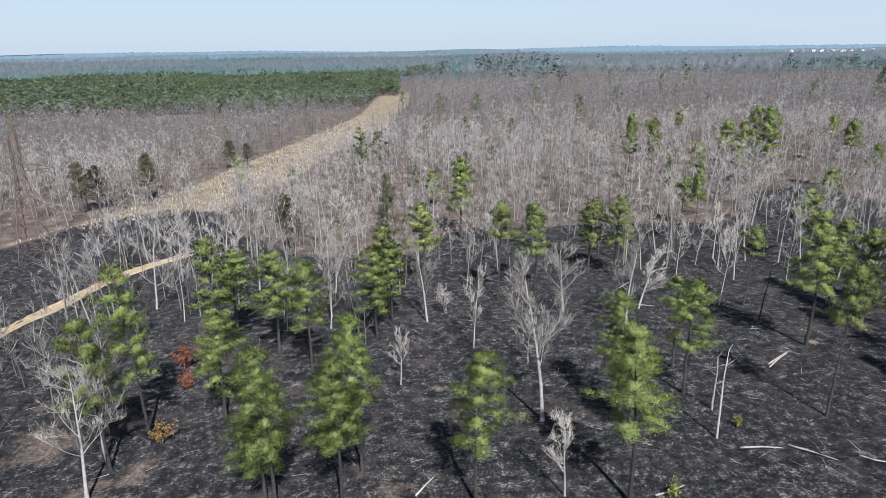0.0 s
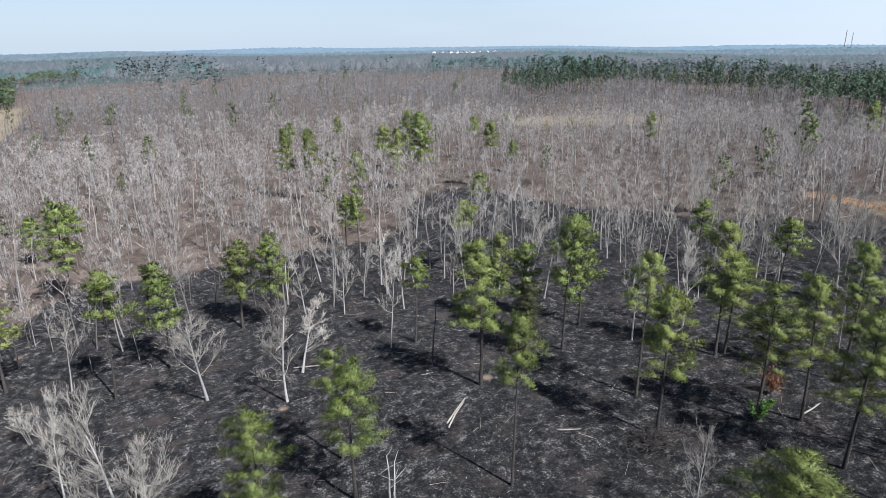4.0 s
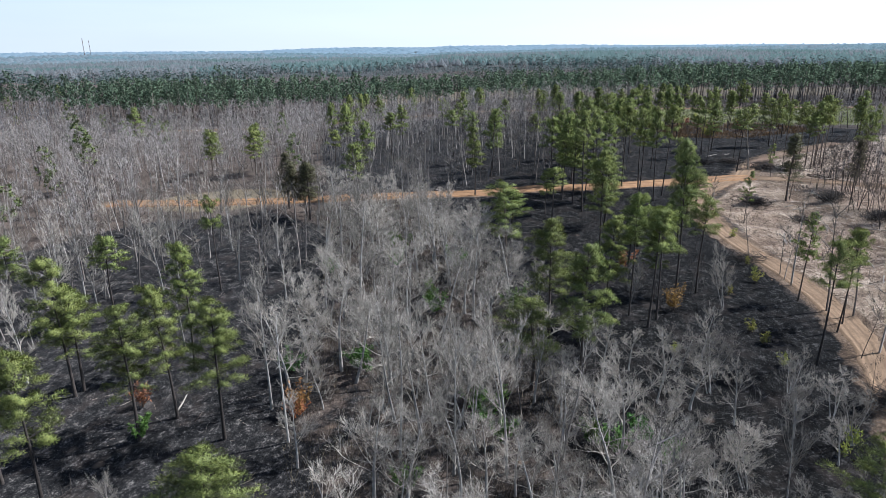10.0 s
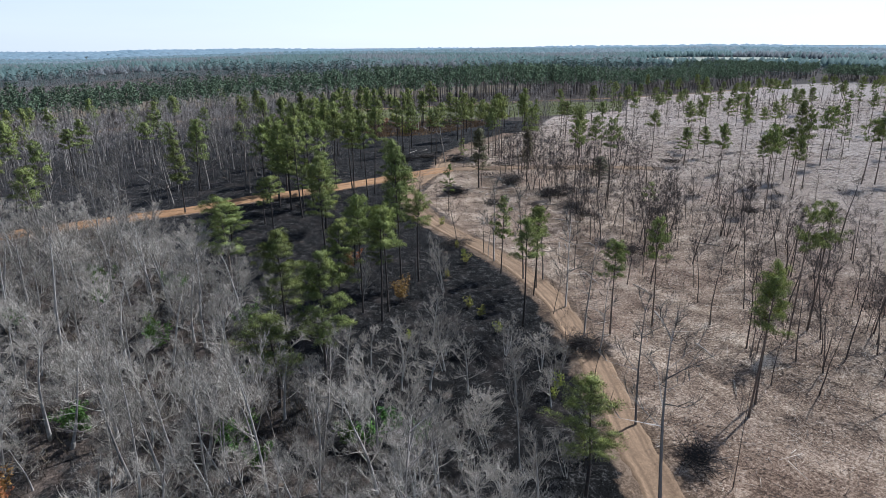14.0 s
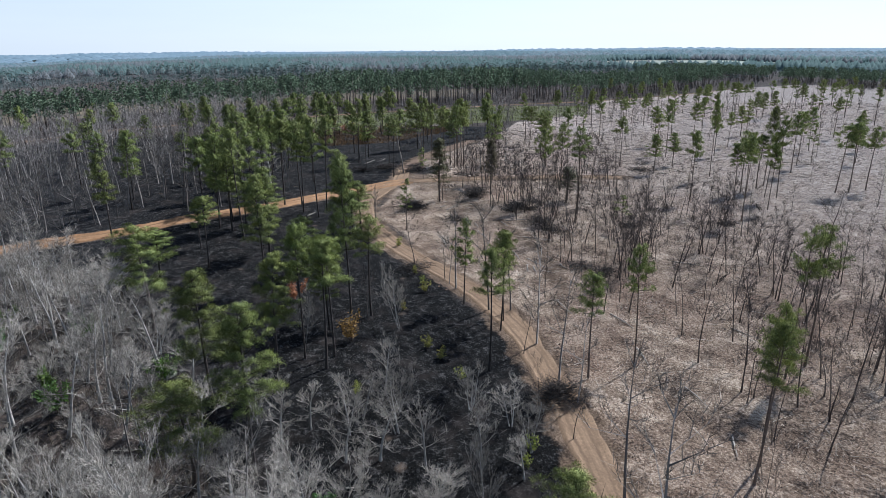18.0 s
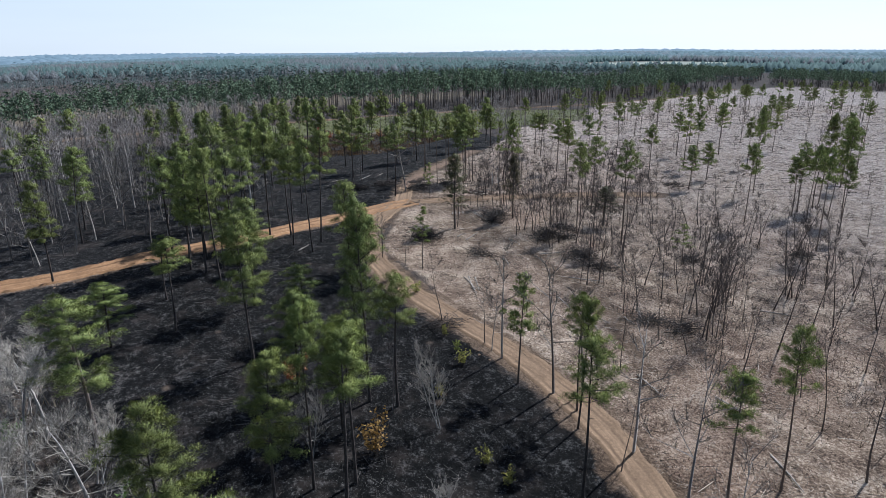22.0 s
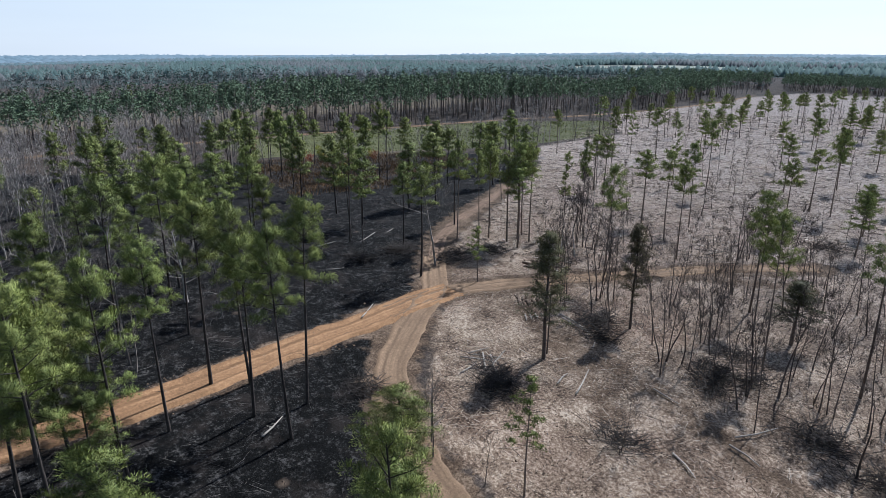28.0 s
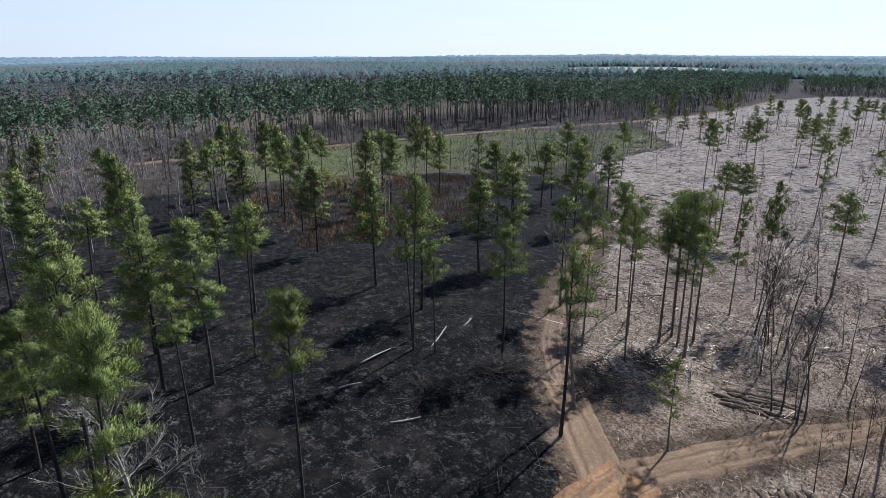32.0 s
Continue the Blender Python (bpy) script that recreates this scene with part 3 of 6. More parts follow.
def build_road(name, line, width, mat, label, berm=1.0, seed=1, fade=0.0):
    """A worn track: crowned, two wheel ruts, pushed-up ragged edges."""
    rng = random.Random(seed)
    pts = along(line, 1.2)
    cols = 13
    v, q = [], []
    for i, p in enumerate(pts):
        t = (pts[min(i + 1, len(pts) - 1)] - pts[max(i - 1, 0)]).normalized()
        s = Vector((t.y, -t.x, 0))
        wl_, wr_ = (width / 2 * (1 - fade * i / len(pts)) * (1 + 0.3 * noise.noise(Vector((p.x * 0.15, p.y * 0.15, k + seed))) + 0.22 * noise.noise(Vector((p.x * 0.6, p.y * 0.6, k + seed)))) for k in (0, 9))
        for k in range(cols):
            u = 2 * k / (cols - 1) - 1
            off = u * (wr_ if u > 0 else wl_)
            g = p + s * off
            h = 0.14 - 0.13 * math.exp(-((abs(off) - 0.85) / 0.30) ** 2) + (0.18 + 0.3 * abs(noise.noise(Vector((g.x * 0.5, g.y * 0.5, 7))))) * math.exp(-((abs(u) - 0.86) / 0.08) ** 2)
            h *= berm
            h += 0.05 * noise.noise(Vector((g.x * 0.9, g.y * 0.9, 3)))
            if k in (0, cols - 1):
                h = -0.12
            v.append((g.x, g.y, float(land(g.x, g.y)) + h))
        if i:
            a = (i - 1) * cols
            q += [(a + k, a + k + 1, a + k + 1 + cols, a + k + cols) for k in range(cols - 1)]
    me = mesh_from(name, v, np.zeros((0, 3)), mat, True, q)
    a = me.attributes.new("across", "FLOAT", "POINT")
    a.data.foreach_set("value", np.tile(np.linspace(-1, 1, cols), len(pts)).astype(np.float32))
    return tagged(new(name, me), label, "road", kind="structure")


build_road("road_1", WINDING_ROAD, 4.4, BROWN_EARTH, "winding brown dirt track with wheel ruts", 0.7)
build_road("road_2", CLAY_ROAD, 5.6, CLAY, "orange clay road graded through the burnt wood", seed=2)
build_road("road_5", SPUR, 4.6, MUDDY_EARTH, "muddy brown track fading out into the cut-over", 0.55, seed=5, fade=0.45)
build_road("road_3", SKID_TRAIL, 2.8, SKID_EARTH, "reddish skid trail at the edge of the burn", 0.12, seed=3)
build_road("road_4", EDGE_TRAIL, 3.0, STRAW_EARTH, "pale straw-coloured trail along the cleared strip", seed=4)
build_road("road_5", FIELD_TRACK, 3.0, BROWN_EARTH, "pale track along the edge of the pine wood", seed=5)


# ---- pines ----
PINE_H, PINE_R = 17.0, 2.8


def two_part(name, wood, leaf, bark, needle):
    """Limbs and needles in one crown mesh, each with its own material."""
    v = [tuple(p) for p in wood.v] + [tuple(p) for p in leaf.v]
    k = len(wood.v)
    t = list(wood.t) + [(a + k, b + k, c + k) for a, b, c in leaf.t]
    me = mesh_from(name, v, t, (bark, needle))
    me.polygons.foreach_set("material_index", np.array([0] * len(wood.t) + [1] * len(leaf.t), np.int32))
    if len(leaf.n) == len(leaf.v):
        me.polygons.foreach_set("use_smooth", np.ones(len(t), bool))
        me.normals_split_custom_set_from_vertices([(0, 0, 0)] * k + [tuple(n) for n in leaf.n])
    return me


def tuft(crown, c, size, count, away, rng, fine):
    """A flattened dome of needles at the end of a branch, swelling away from the trunk."""
    long, broad = (((0.26, 0.42), (0.085, 0.14)), ((0.16, 0.28), (0.036, 0.056)), ((0.14, 0.25), (0.028, 0.044)))[fine]
    for _ in range(count):
        d = heading(rng, -22, 88)
        p = c + Vector((d.x, d.y, d.z * 0.7)) * size * rng.uniform(0.3, 0.95)
        crown.blade(p, d + heading(rng, -25, 80) * 0.7, rng.uniform(*long), rng.uniform(*broad), rng, (Vector((d.x, d.y, d.z * 0.5)) + away * 0.7 + heading(rng, -50, 50) * 0.2).normalized())


def pine_meshes(seed, sparse=1.0, needle=NEEDLES, bark=PINE_BARK, fine=0, high=False):
    """Straight bole, limbs in uneven whorls, needles in separate tufts with gaps between."""
    rng = random.Random(seed)
    trunk, limbs, crown = Soup(), Soup(), Soup()
    lean = Vector((rng.uniform(-0.4, 0.4), rng.uniform(-0.4, 0.4), 0))
    bend = Vector((rng.uniform(-0.14, 0.14), rng.uniform(-0.14, 0.14), 0))

    def axis(u):
        return Vector((0, 0, u * PINE_H)) + lean * u * u + bend * math.sin(u * 5)

    n = 9
    us = [k / n for k in range(n)] + [0.975]
    radii = [0.225] + [0.18 * (1 - 0.86 * u) + 0.012 for u in us[1:]]
    trunk.tube([axis(u) - Vector((0, 0, 0.3 if u == 0 else 0)) for u in us], radii, 7)
    low = rng.uniform(0.54, 0.66) if high else rng.uniform(0.32, 0.47)
    whorls = rng.randint(10, 13) if not high else rng.randint(7, 9)
    heavy = rng.uniform(0, 6.28)
    for k in range(whorls):
        w = (k + rng.uniform(0.0, 0.8)) / whorls
        u = low + (0.955 - low) * w
        turn = rng.uniform(0, 6.28)
        for j in range(rng.randint(3, 5) if rng.random() < 0.8 else 2):
            if rng.random() > sparse:
                continue
            a = turn + j * 1.4 + rng.uniform(-0.4, 0.4)
            e = radians(rng.uniform(-6 + 34 * w, 14 + 50 * w))
            d = Vector((math.cos(a) * math.cos(e), math.sin(a) * math.cos(e), math.sin(e)))
            reach = PINE_R * (0.52 + 0.58 * math.sin(math.pi * min(1, 0.28 + w * 0.68))) * rng.uniform(0.55, 1.12) * (1 - 0.42 * w ** 3) * (1 + 0.2 * math.cos(a - heavy))
            p = axis(u)
            pts = wobbly(p, d, reach, 3, 0.13, rng, 0.25)
            limbs.tube(pts, [0.055 * (1.15 - u * 0.6), 0.04, 0.026, 0.012], 3)
            for f in [1.0] + [rng.uniform(0.35, 0.9) for _ in range(rng.randint(2, 3) if reach > 1.3 else 1)]:
                i = min(2, int(f * 3))
                c = pts[i].lerp(pts[i + 1], min(1.0, f * 3 - i)) + heading(rng, 0, 30) * rng.uniform(0.0, 0.5) * (1.2 - f)
                size = rng.uniform(0.55, 0.98) * (1 - 0.2 * w)
                away = Vector((c.x - p.x, c.y - p.y, 0.15)).normalized()
                tuft(crown, c, size, int((74, 210, 330)[fine] * size), away, rng, fine)
    for _ in range(3):
        tuft(crown, axis(0.96) + heading(rng, -20, 60) * rng.uniform(0.0, 0.5), rng.uniform(0.4, 0.6), (26, 80, 170)[fine], Vector((0, 0, 1)), rng, fine)
    for k in range(rng.randint(4, 9)):
        u = rng.uniform(0.2, low)
        limbs.tube(wobbly(axis(u), heading(rng, -25, 20), rng.uniform(0.5, 1.7), 2, 0.2, rng), [0.03, 0.02, 0.008], 3)
    return trunk.mesh("pine_trunk", bark), two_part("pine_crown", limbs, crown, bark, needle)


THIN_PINES = [pine_meshes(200 + k, 0.55) for k in range(3)]
PINES = {(bark, fine, high): [pine_meshes(100 + k + 20 * high, 1.0, NEEDLES, bark, fine, high) for k in range((6, 4, 3)[fine])] for bark in (PINE_BARK, BURNT_BARK) for fine in (0, 1, 2) for high in (False, True)}
FLIGHT_LINE = [(0, 0), (13, 21), (31, 11), (60, 7), (90, -5), (111, -13), (135, -20), (159, -26)]


def near_flight(x, y, reach=68):
    return any(math.hypot(x - a, y - b) < reach for a, b in FLIGHT_LINE)


def cedar_meshes(seed):
    rng = random.Random(seed)
    trunk, crown, limbs = Soup(), Soup(), Soup()
    trunk.tube([Vector((0, 0, -0.3)), Vector((0.1, 0, 5)), Vector((0, 0.1, 11)), Vector((0, 0, 14.6))], [0.2, 0.15, 0.09, 0.02], 6)
    for k in range(105):
        w = rng.random() ** 0.85
        z = 4.2 + 10.3 * w
        reach = 3.0 * (1 - w) ** 0.6 * rng.uniform(0.5, 1.1) + 0.25
        d = heading(rng, 0, 40)
        pts = wobbly(Vector((0, 0, z)), d, reach, 2, 0.15, rng, 0.2)
        limbs.tube(pts, [0.04, 0.028, 0.01], 3)
        for _ in range(5):
            c = pts[0].lerp(pts[2], rng.uniform(0.3, 1.0)) + heading(rng, -30, 50) * rng.uniform(0, 0.35)
            tuft(crown, c, rng.uniform(0.36, 0.6), 34, Vector((c.x, c.y, 0.2)).normalized(), rng, 1)
    return trunk.mesh("cedar_trunk", DARK_BARK), two_part("cedar_crown", limbs, crown, DARK_BARK, CEDAR)


CEDARS = [cedar_meshes(300 + k) for k in range(3)]


# ---- leafless trees ----
BARE_H, BARE_R = 15.0, 4.0


def bare_meshes(seed, bark, twig, slim=1.0, limbs=11, stems=1, fringe=8):
    """A leafless hardwood: limbs that rise and fork, and a fringe of fine twigs."""
    rng = random.Random(seed)
    trunk, crown = Soup(), Soup()
    for s in range(stems):
        foot = Vector((0, 0, 0)) if s == 0 else Vector((rng.uniform(-0.5, 0.5), rng.uniform(-0.5, 0.5), 0))
        d = Vector((rng.uniform(-0.1, 0.1), rng.uniform(-0.1, 0.1), 1)) if stems == 1 else heading(rng, 66, 82)
        tall = BARE_H * (0.9 if s == 0 else rng.uniform(0.6, 0.88))
        axis = wobbly(foot - Vector((0, 0, 0.3)), d, tall, 7, 0.07, rng, 0.6)
        thick = 0.20 * slim / math.sqrt(stems)
        trunk.tube(axis, [thick * (1 - 0.88 * k / 7) * (1.25 if k == 0 else 1) for k in range(8)], 6)
        low, count = rng.uniform(0.22, 0.42), max(5, int(limbs / math.sqrt(stems)))
        for k in range(count):
            w = low + (0.98 - low) * (k + rng.random()) / count
            f = w * 6.99
            p = axis[int(f)].lerp(axis[int(f) + 1], f - int(f))
            v = (w - low) / (1 - low)
            reach = BARE_R * math.sqrt(slim) * (1.3 - 0.72 * v) * rng.uniform(0.7, 1.2)
            pts = wobbly(p, heading(rng, 12 + 26 * v, 40 + 30 * v), reach, 5, 0.2, rng, 0.32)
            r = 0.064 * slim * (1.15 - w * 0.75)
            crown.tube(pts, [r, r * 0.8, r * 0.62, r * 0.45, r * 0.28, r * 0.12], 4)
            for j in range(5 if reach > 2.2 else 3):
                g = rng.uniform(1.0, 4.9)
                q = pts[int(g)].lerp(pts[int(g) + 1], g - int(g))
                way = (pts[int(g) + 1] - pts[int(g)]).normalized()
                L = reach * rng.uniform(0.28, 0.5)
                fork = wobbly(q, (way + heading(rng, -15, 65) * 0.95).normalized(), L, 2, 0.2, rng, 0.3)
                crown.tube(fork, [r * 0.42, r * 0.28, r * 0.1], 3)
                for _ in range(fringe):
                    h = rng.uniform(0.2, 2.0)
                    q2 = fork[int(min(h, 1.99))].lerp(fork[int(min(h, 1.99)) + 1], h - int(min(h, 1.99)))
                    d2 = ((fork[2] - fork[0]).normalized() + heading(rng, -10, 75) * 0.85).normalized()
                    l2 = rng.uniform(0.5, 1.25)
                    crown.blade(q2, d2, l2, 0.036, rng)
                    for _ in range(3):
                        crown.blade(q2 + d2 * l2 * rng.uniform(0.2, 0.85), d2 + heading(rng, -25, 75) * 0.9, rng.uniform(0.3, 0.8), 0.022, rng)
    return trunk.mesh("bare_trunk", bark), crown.mesh("bare_crown", twig)


PALE_TREES = [bare_meshes(400 + k, PALE_BARK, GREY_TWIGS, 1.0, 14, 1 if k < 6 else 3, 10) for k in range(9)]
SLIGHT_TREES = [bare_meshes(430 + k, PALE_BARK, GREY_TWIGS, 0.85, 11, 1, 7) for k in range(6)]
POLES = [bare_meshes(500 + k, DARK_BARK, DARK_BARK, 0.5, 9, 1, 5) for k in range(6)]


def snag_mesh(seed):
    rng = random.Random(seed)
    s = Soup()
    axis = wobbly(Vector((0, 0, -0.3)), Vector((rng.uniform(-0.1, 0.1), rng.uniform(-0.1, 0.1), 1)), 9, 6, 0.09, rng, 0.5)
    s.tube(axis, [0.15, 0.13, 0.12, 0.10, 0.08, 0.06, 0.03], 6)
    for k in range(7):
        s.tube(wobbly(axis[rng.randint(3, 6)], heading(rng, 0, 60), rng.uniform(0.4, 1.6), 2, 0.2, rng), [0.035, 0.025, 0.01], 4)
    return s


SNAGS = [snag_mesh(600 + k).mesh("snag", PALE_BARK) for k in range(3)]
BLACK_SNAGS = [snag_mesh(600 + k).mesh("black_snag", CHARCOAL) for k in range(2)]

PLACED = []


def tree(name, meshes, names, x, y, h, wide, base_h, label, category, group, turn, lean=(0.0, 0.0)):
    z = float(land(x, y))
    top = new(name)
    top.empty_display_size = 0.5
    top.matrix_basis = pose(x, y, z - 0.05, lean[0], lean[1], turn) @ Matrix.Diagonal((wide, wide, h / base_h, 1))
    for n, me in zip(names, meshes):
        part(n, me, top)
    PLACED.append((x, y))
    return tagged(top, label, category, group)


def is_burnt(x, y):
    return bool((inside(BURNT_NORTH, [x], [y]) | inside(BURNT_EAST, [x], [y]))[0])


def pine(x, y, h, r, thin=False):
    rng = random.Random(int(x * 131 + y * 17))
    burnt = is_burnt(x, y)
    lone = bool(inside(CUT_OVER, x, y)) and not burnt
    kinds = THIN_PINES if thin else PINES[BURNT_BARK if burnt else PINE_BARK, near_flight(x, y, 78) + near_flight(x, y, 50), (r < 2.45 or lone) and h > 13]
    label = ("slender pine with a thin sparse green crown" if thin else
             "tall pine, green crown, scorched trunk in black ground" if burnt else
             "tall pine with a green crown above a bare trunk")
    if r > 3.6:
        label = "broad full-crowned green pine " + ("on burnt black ground" if burnt else "among leafless trees")
    if r < 2.0 and h > 17 and not thin:
        label = "lanky pine with a narrow tuft of green on top"
    return tree("pine_tree", rng.choice(kinds), ("trunk", "crown"), x, y, h, max(0.55, min(1.8, r / PINE_R * (1.25 if r < 2.45 else 1.08 if r < 3.2 else 0.98) * (0.88 if lone else 1.0))), PINE_H, label, "tree", "pines of the wood", rng.uniform(0, 360), (rng.uniform(-2, 2), rng.uniform(-2, 2)))


def cedar(x, y, h, r):
    rng = random.Random(int(x * 131 + y * 17))
    return tree("cedar_tree", rng.choice(CEDARS), ("trunk", "crown"), x, y, h, max(0.85, min(1.5, r / 1.7)), 14.6, "dark dense cedar with a pointed crown", "tree", "dark cedars", rng.uniform(0, 360))


def hardwood(x, y, h, r):
    rng = random.Random(int(x * 131 + y * 17))
    label = "big leafless hardwood with pale spreading limbs" if r > 3.5 else "slim leafless hardwood with grey twigs"
    kinds = SLIGHT_TREES if not near_flight(x, y, 88) else PALE_TREES[:6] if h > 11 else PALE_TREES
    return tree("leafless_tree", rng.choice(kinds), ("trunk", "crown"), x, y, h, max(0.4, min(1.6, r / BARE_R)), BARE_H, label, "tree", "leafless hardwoods", rng.uniform(0, 360), (rng.uniform(-4, 4), rng.uniform(-4, 4)))


def pole(x, y, h, r):
    rng = random.Random(int(x * 131 + y * 17))
    return tree("pole_tree", rng.choice(POLES), ("trunk", "crown"), x, y, h, max(0.5, min(1.6, r / 1.9)), BARE_H, "thin dark leafless sapling with few branches", "tree", "thin leafless poles", rng.uniform(0, 360), (rng.uniform(-3, 3), rng.uniform(-3, 3)))


def snag(x, y, h, black=False):
    rng = random.Random(int(x * 131 + y * 17))
    ob = new("dead_snag", rng.choice(BLACK_SNAGS if black else SNAGS))
    ob.matrix_basis = pose(x, y, float(land(x, y)), 0, 0, rng.uniform(0, 360)) @ Matrix.Diagonal((1, 1, h / 9, 1))
    PLACED.append((x, y))
    return tagged(ob, "charred black broken snag" if black else "crooked pale dead snag without crown", "dead tree", "snags")


# burnt stand under the first leg, evergreen
pine(-35.3, 66.3, 22.1, 2.8)
pine(-36.7, 59.4, 18.7, 2.7)
pine(-24.8, 89.2, 17.0, 4.1)
pine(-15.8, 49.9, 18.5, 3.1)
pine(-17.4, 52.1, 10.5, 3.0)
pine(-9.6, 51.3, 15.9, 3.2)
pine(-8.2, 56.6, 18.3, 2.6)
pine(-18.4, 82.5, 17.3, 3.2)
pine(-9.7, 93.6, 15.5, 3.8)
pine(-7.6, 100.4, 14.6, 3.4)
pine(-32.6, 87.0, 20.1, 3.3)
pine(-33.1, 95.9, 15.6, 4.2)
pine(-27.0, 69.5, 14.2, 3.5)
pine(3.7, 50.4, 16.8, 2.9)
pine(21.9, 66.6, 16.0, 2.7)
pine(18.5, 49.6, 19.1, 3.1)
pine(31.8, 70.4, 15.6, 2.8)
pine(33.2, 77.8, 13.6, 2.1)
pine(46.1, 63.4, 18.8, 1.9)
pine(54.8, 82.7, 20.5, 4.0)
pine(54.1, 100.5, 14.5, 2.0)
pine(-2.2, 121.9, 17.0, 3.7)
pine(11.7, 109.6, 18.8, 2.1)
pine(19.6, 115.2, 17.3, 3.5)
pine(32.4, 124.0, 16.0, 3.5)
pine(36.7, 120.1, 17.3, 2.8)
cedar(-10.3, 133.6, 20.8, 1.9)
pine(6.6, 152.6, 20.8, 3.9)
pine(59.1, 135.4, 18.4, 1.6)
cedar(-35.9, 145.4, 14.9, 3.0)
pine(-67.4, 215.0, 14.5, 2.7)
cedar(-110.2, 192.3, 15.8, 3.5)
cedar(-107.3, 196.4, 14.1, 3.1)
cedar(-95.5, 207.1, 16.3, 3.9)
pine(-8.4, 104.7, 16.6, 3.0)
pine(68.7, 93.1, 15.5, 2.7)
pine(103.7, 191.5, 24.4, 4.2)
pine(95.9, 193.2, 20.4, 2.8)
pine(121.4, 179.9, 21.5, 2.3)
pine(65.9, 208.6, 21.8, 2.6)
pine(70.4, 198.8, 21.8, 2.9)
cedar(-85.6, 263.3, 12.0, 2.5)
cedar(-78.3, 262.8, 11.0, 2.2)
pine(96.4, 147.8, 14.2, 2.2)
# the same stand, farther in, evergreen
pine(22.2, 62.5, 9.8, 2.5)
pine(-0.2, 184.2, 11.6, 3.0)
pine(7.9, 171.2, 15.8, 1.9)
# burnt stand, north-east side, evergreen
pine(70.4, 84.5, 20.8, 2.8)
pine(78.2, 89.8, 18.6, 2.7)
pine(76.5, 122.0, 16.0, 2.4)
pine(69.1, 68.7, 18.8, 2.3)
pine(64.5, 61.3, 17.7, 3.2)
pine(75.4, 56.7, 17.4, 2.9)
pine(79.7, 54.0, 17.7, 2.6)
pine(75.0, 46.6, 17.8, 3.2)
pine(91.7, 56.4, 18.6, 2.6)
pine(85.8, 70.1, 19.8, 3.1)
pine(108.8, 76.0, 14.7, 2.3)
pine(87.2, 69.7, 14.7, 3.0)
pine(119.5, 100.6, 12.7, 2.8)
pine(55.0, 40.3, 13.6, 4.0)
pine(63.7, 154.7, 12.7, 2.1)
pine(119.6, 62.1, 17.6, 2.0)
pine(104.7, 221.2, 17.3, 3.6)
pine(113.3, 221.6, 22.0, 3.0)
pine(81.8, 190.8, 15.3, 3.0)
cedar(160.9, 54.1, 14.1, 3.1)
cedar(161.8, 57.9, 13.7, 1.9)
pine(193.1, 46.6, 12.6, 3.1)
pine(69.0, 100.3, 15.2, 2.5)
cedar(65.7, 87.1, 10.8, 2.0)
pine(104.3, 266.0, 16.0, 1.8)
pine(142.8, 223.3, 16.5, 2.1)
pine(162.6, 230.6, 16.0, 1.8)
pine(140.4, 194.7, 11.1, 1.9)
pine(84.6, 265.2, 15.5, 1.9)
pine(88.6, 259.1, 13.9, 2.3)
pine(201.2, 190.1, 15.7, 2.7)
pine(220.6, 82.7, 16.2, 2.9)
pine(226.1, 99.6, 13.5, 2.7)
pine(278.1, 151.3, 20.2, 3.1)
# between the draw and the clay road, evergreen
cedar(171.8, 61.7, 14.4, 2.6)
cedar(165.0, 55.8, 12.7, 2.9)
pine(179.2, 45.5, 14.7, 2.7)
pine(80.2, 4.9, 19.1, 3.2)
pine(98.7, -2.6, 16.5, 2.5)
pine(99.1, -10.5, 17.5, 2.1)
pine(111.3, -17.7, 24.5, 2.5)
pine(108.6, -20.0, 16.2, 2.2)
pine(100.2, -6.7, 19.3, 1.7)
pine(165.6, -8.1, 21.2, 2.6)
pine(162.5, -10.1, 20.4, 2.6)
pine(175.9, -30.1, 21.2, 2.2)
pine(163.7, -30.3, 22.2, 2.0)
pine(168.8, -34.0, 22.8, 2.1)
pine(173.5, 13.2, 17.9, 2.5)
pine(216.0, 83.1, 15.6, 3.4)
pine(218.1, 98.1, 15.6, 2.7)
pine(141.8, -1.5, 13.7, 2.0)
# along the winding road and in the cut-over, evergreen
pine(154.0, -2.2, 10.8, 1.8)
pine(172.3, -6.4, 19.7, 2.3)
pine(171.2, -12.0, 17.4, 2.6)
pine(144.7, -13.6, 17.4, 3.7)
pine(169.4, -28.4, 19.6, 2.1)
pine(131.0, -16.9, 10.7, 2.3)
pine(96.2, -8.3, 18.2, 2.3)
pine(93.7, 6.3, 18.2, 3.2)
pine(127.2, -8.6, 20.0, 2.7)
pine(155.2, -11.0, 23.6, 2.3)
pine(163.7, -16.0, 21.7, 2.5)
pine(178.1, -26.3, 21.5, 2.4)
pine(231.5, -84.3, 14.9, 3.0)
pine(51.9, -11.9, 14.0, 2.9)
pine(85.6, -26.9, 17.0, 2.0)
pine(94.5, -34.8, 15.5, 1.4)
pine(105.2, -34.9, 14.7, 1.5, True)
pine(77.9, -37.1, 14.4, 2.0)
pine(77.3, -44.6, 17.1, 1.6)
pine(54.7, -37.9, 17.8, 2.0)
# along the winding road and in the cut-over, leafless
pole(47.1, -26.3, 17.5, 1.0)
# along the winding road and in the cut-over, evergreen
pine(66.1, -64.6, 19.7, 2.3)
pine(176.6, -107.3, 17.9, 1.8)
pine(156.2, -96.7, 18.4, 2.6)
pine(175.9, -87.5, 18.9, 2.1)
# along the winding road and in the cut-over, leafless
pole(162.9, -63.3, 15.6, 1.9)
pole(125.0, -36.1, 11.5, 1.7)
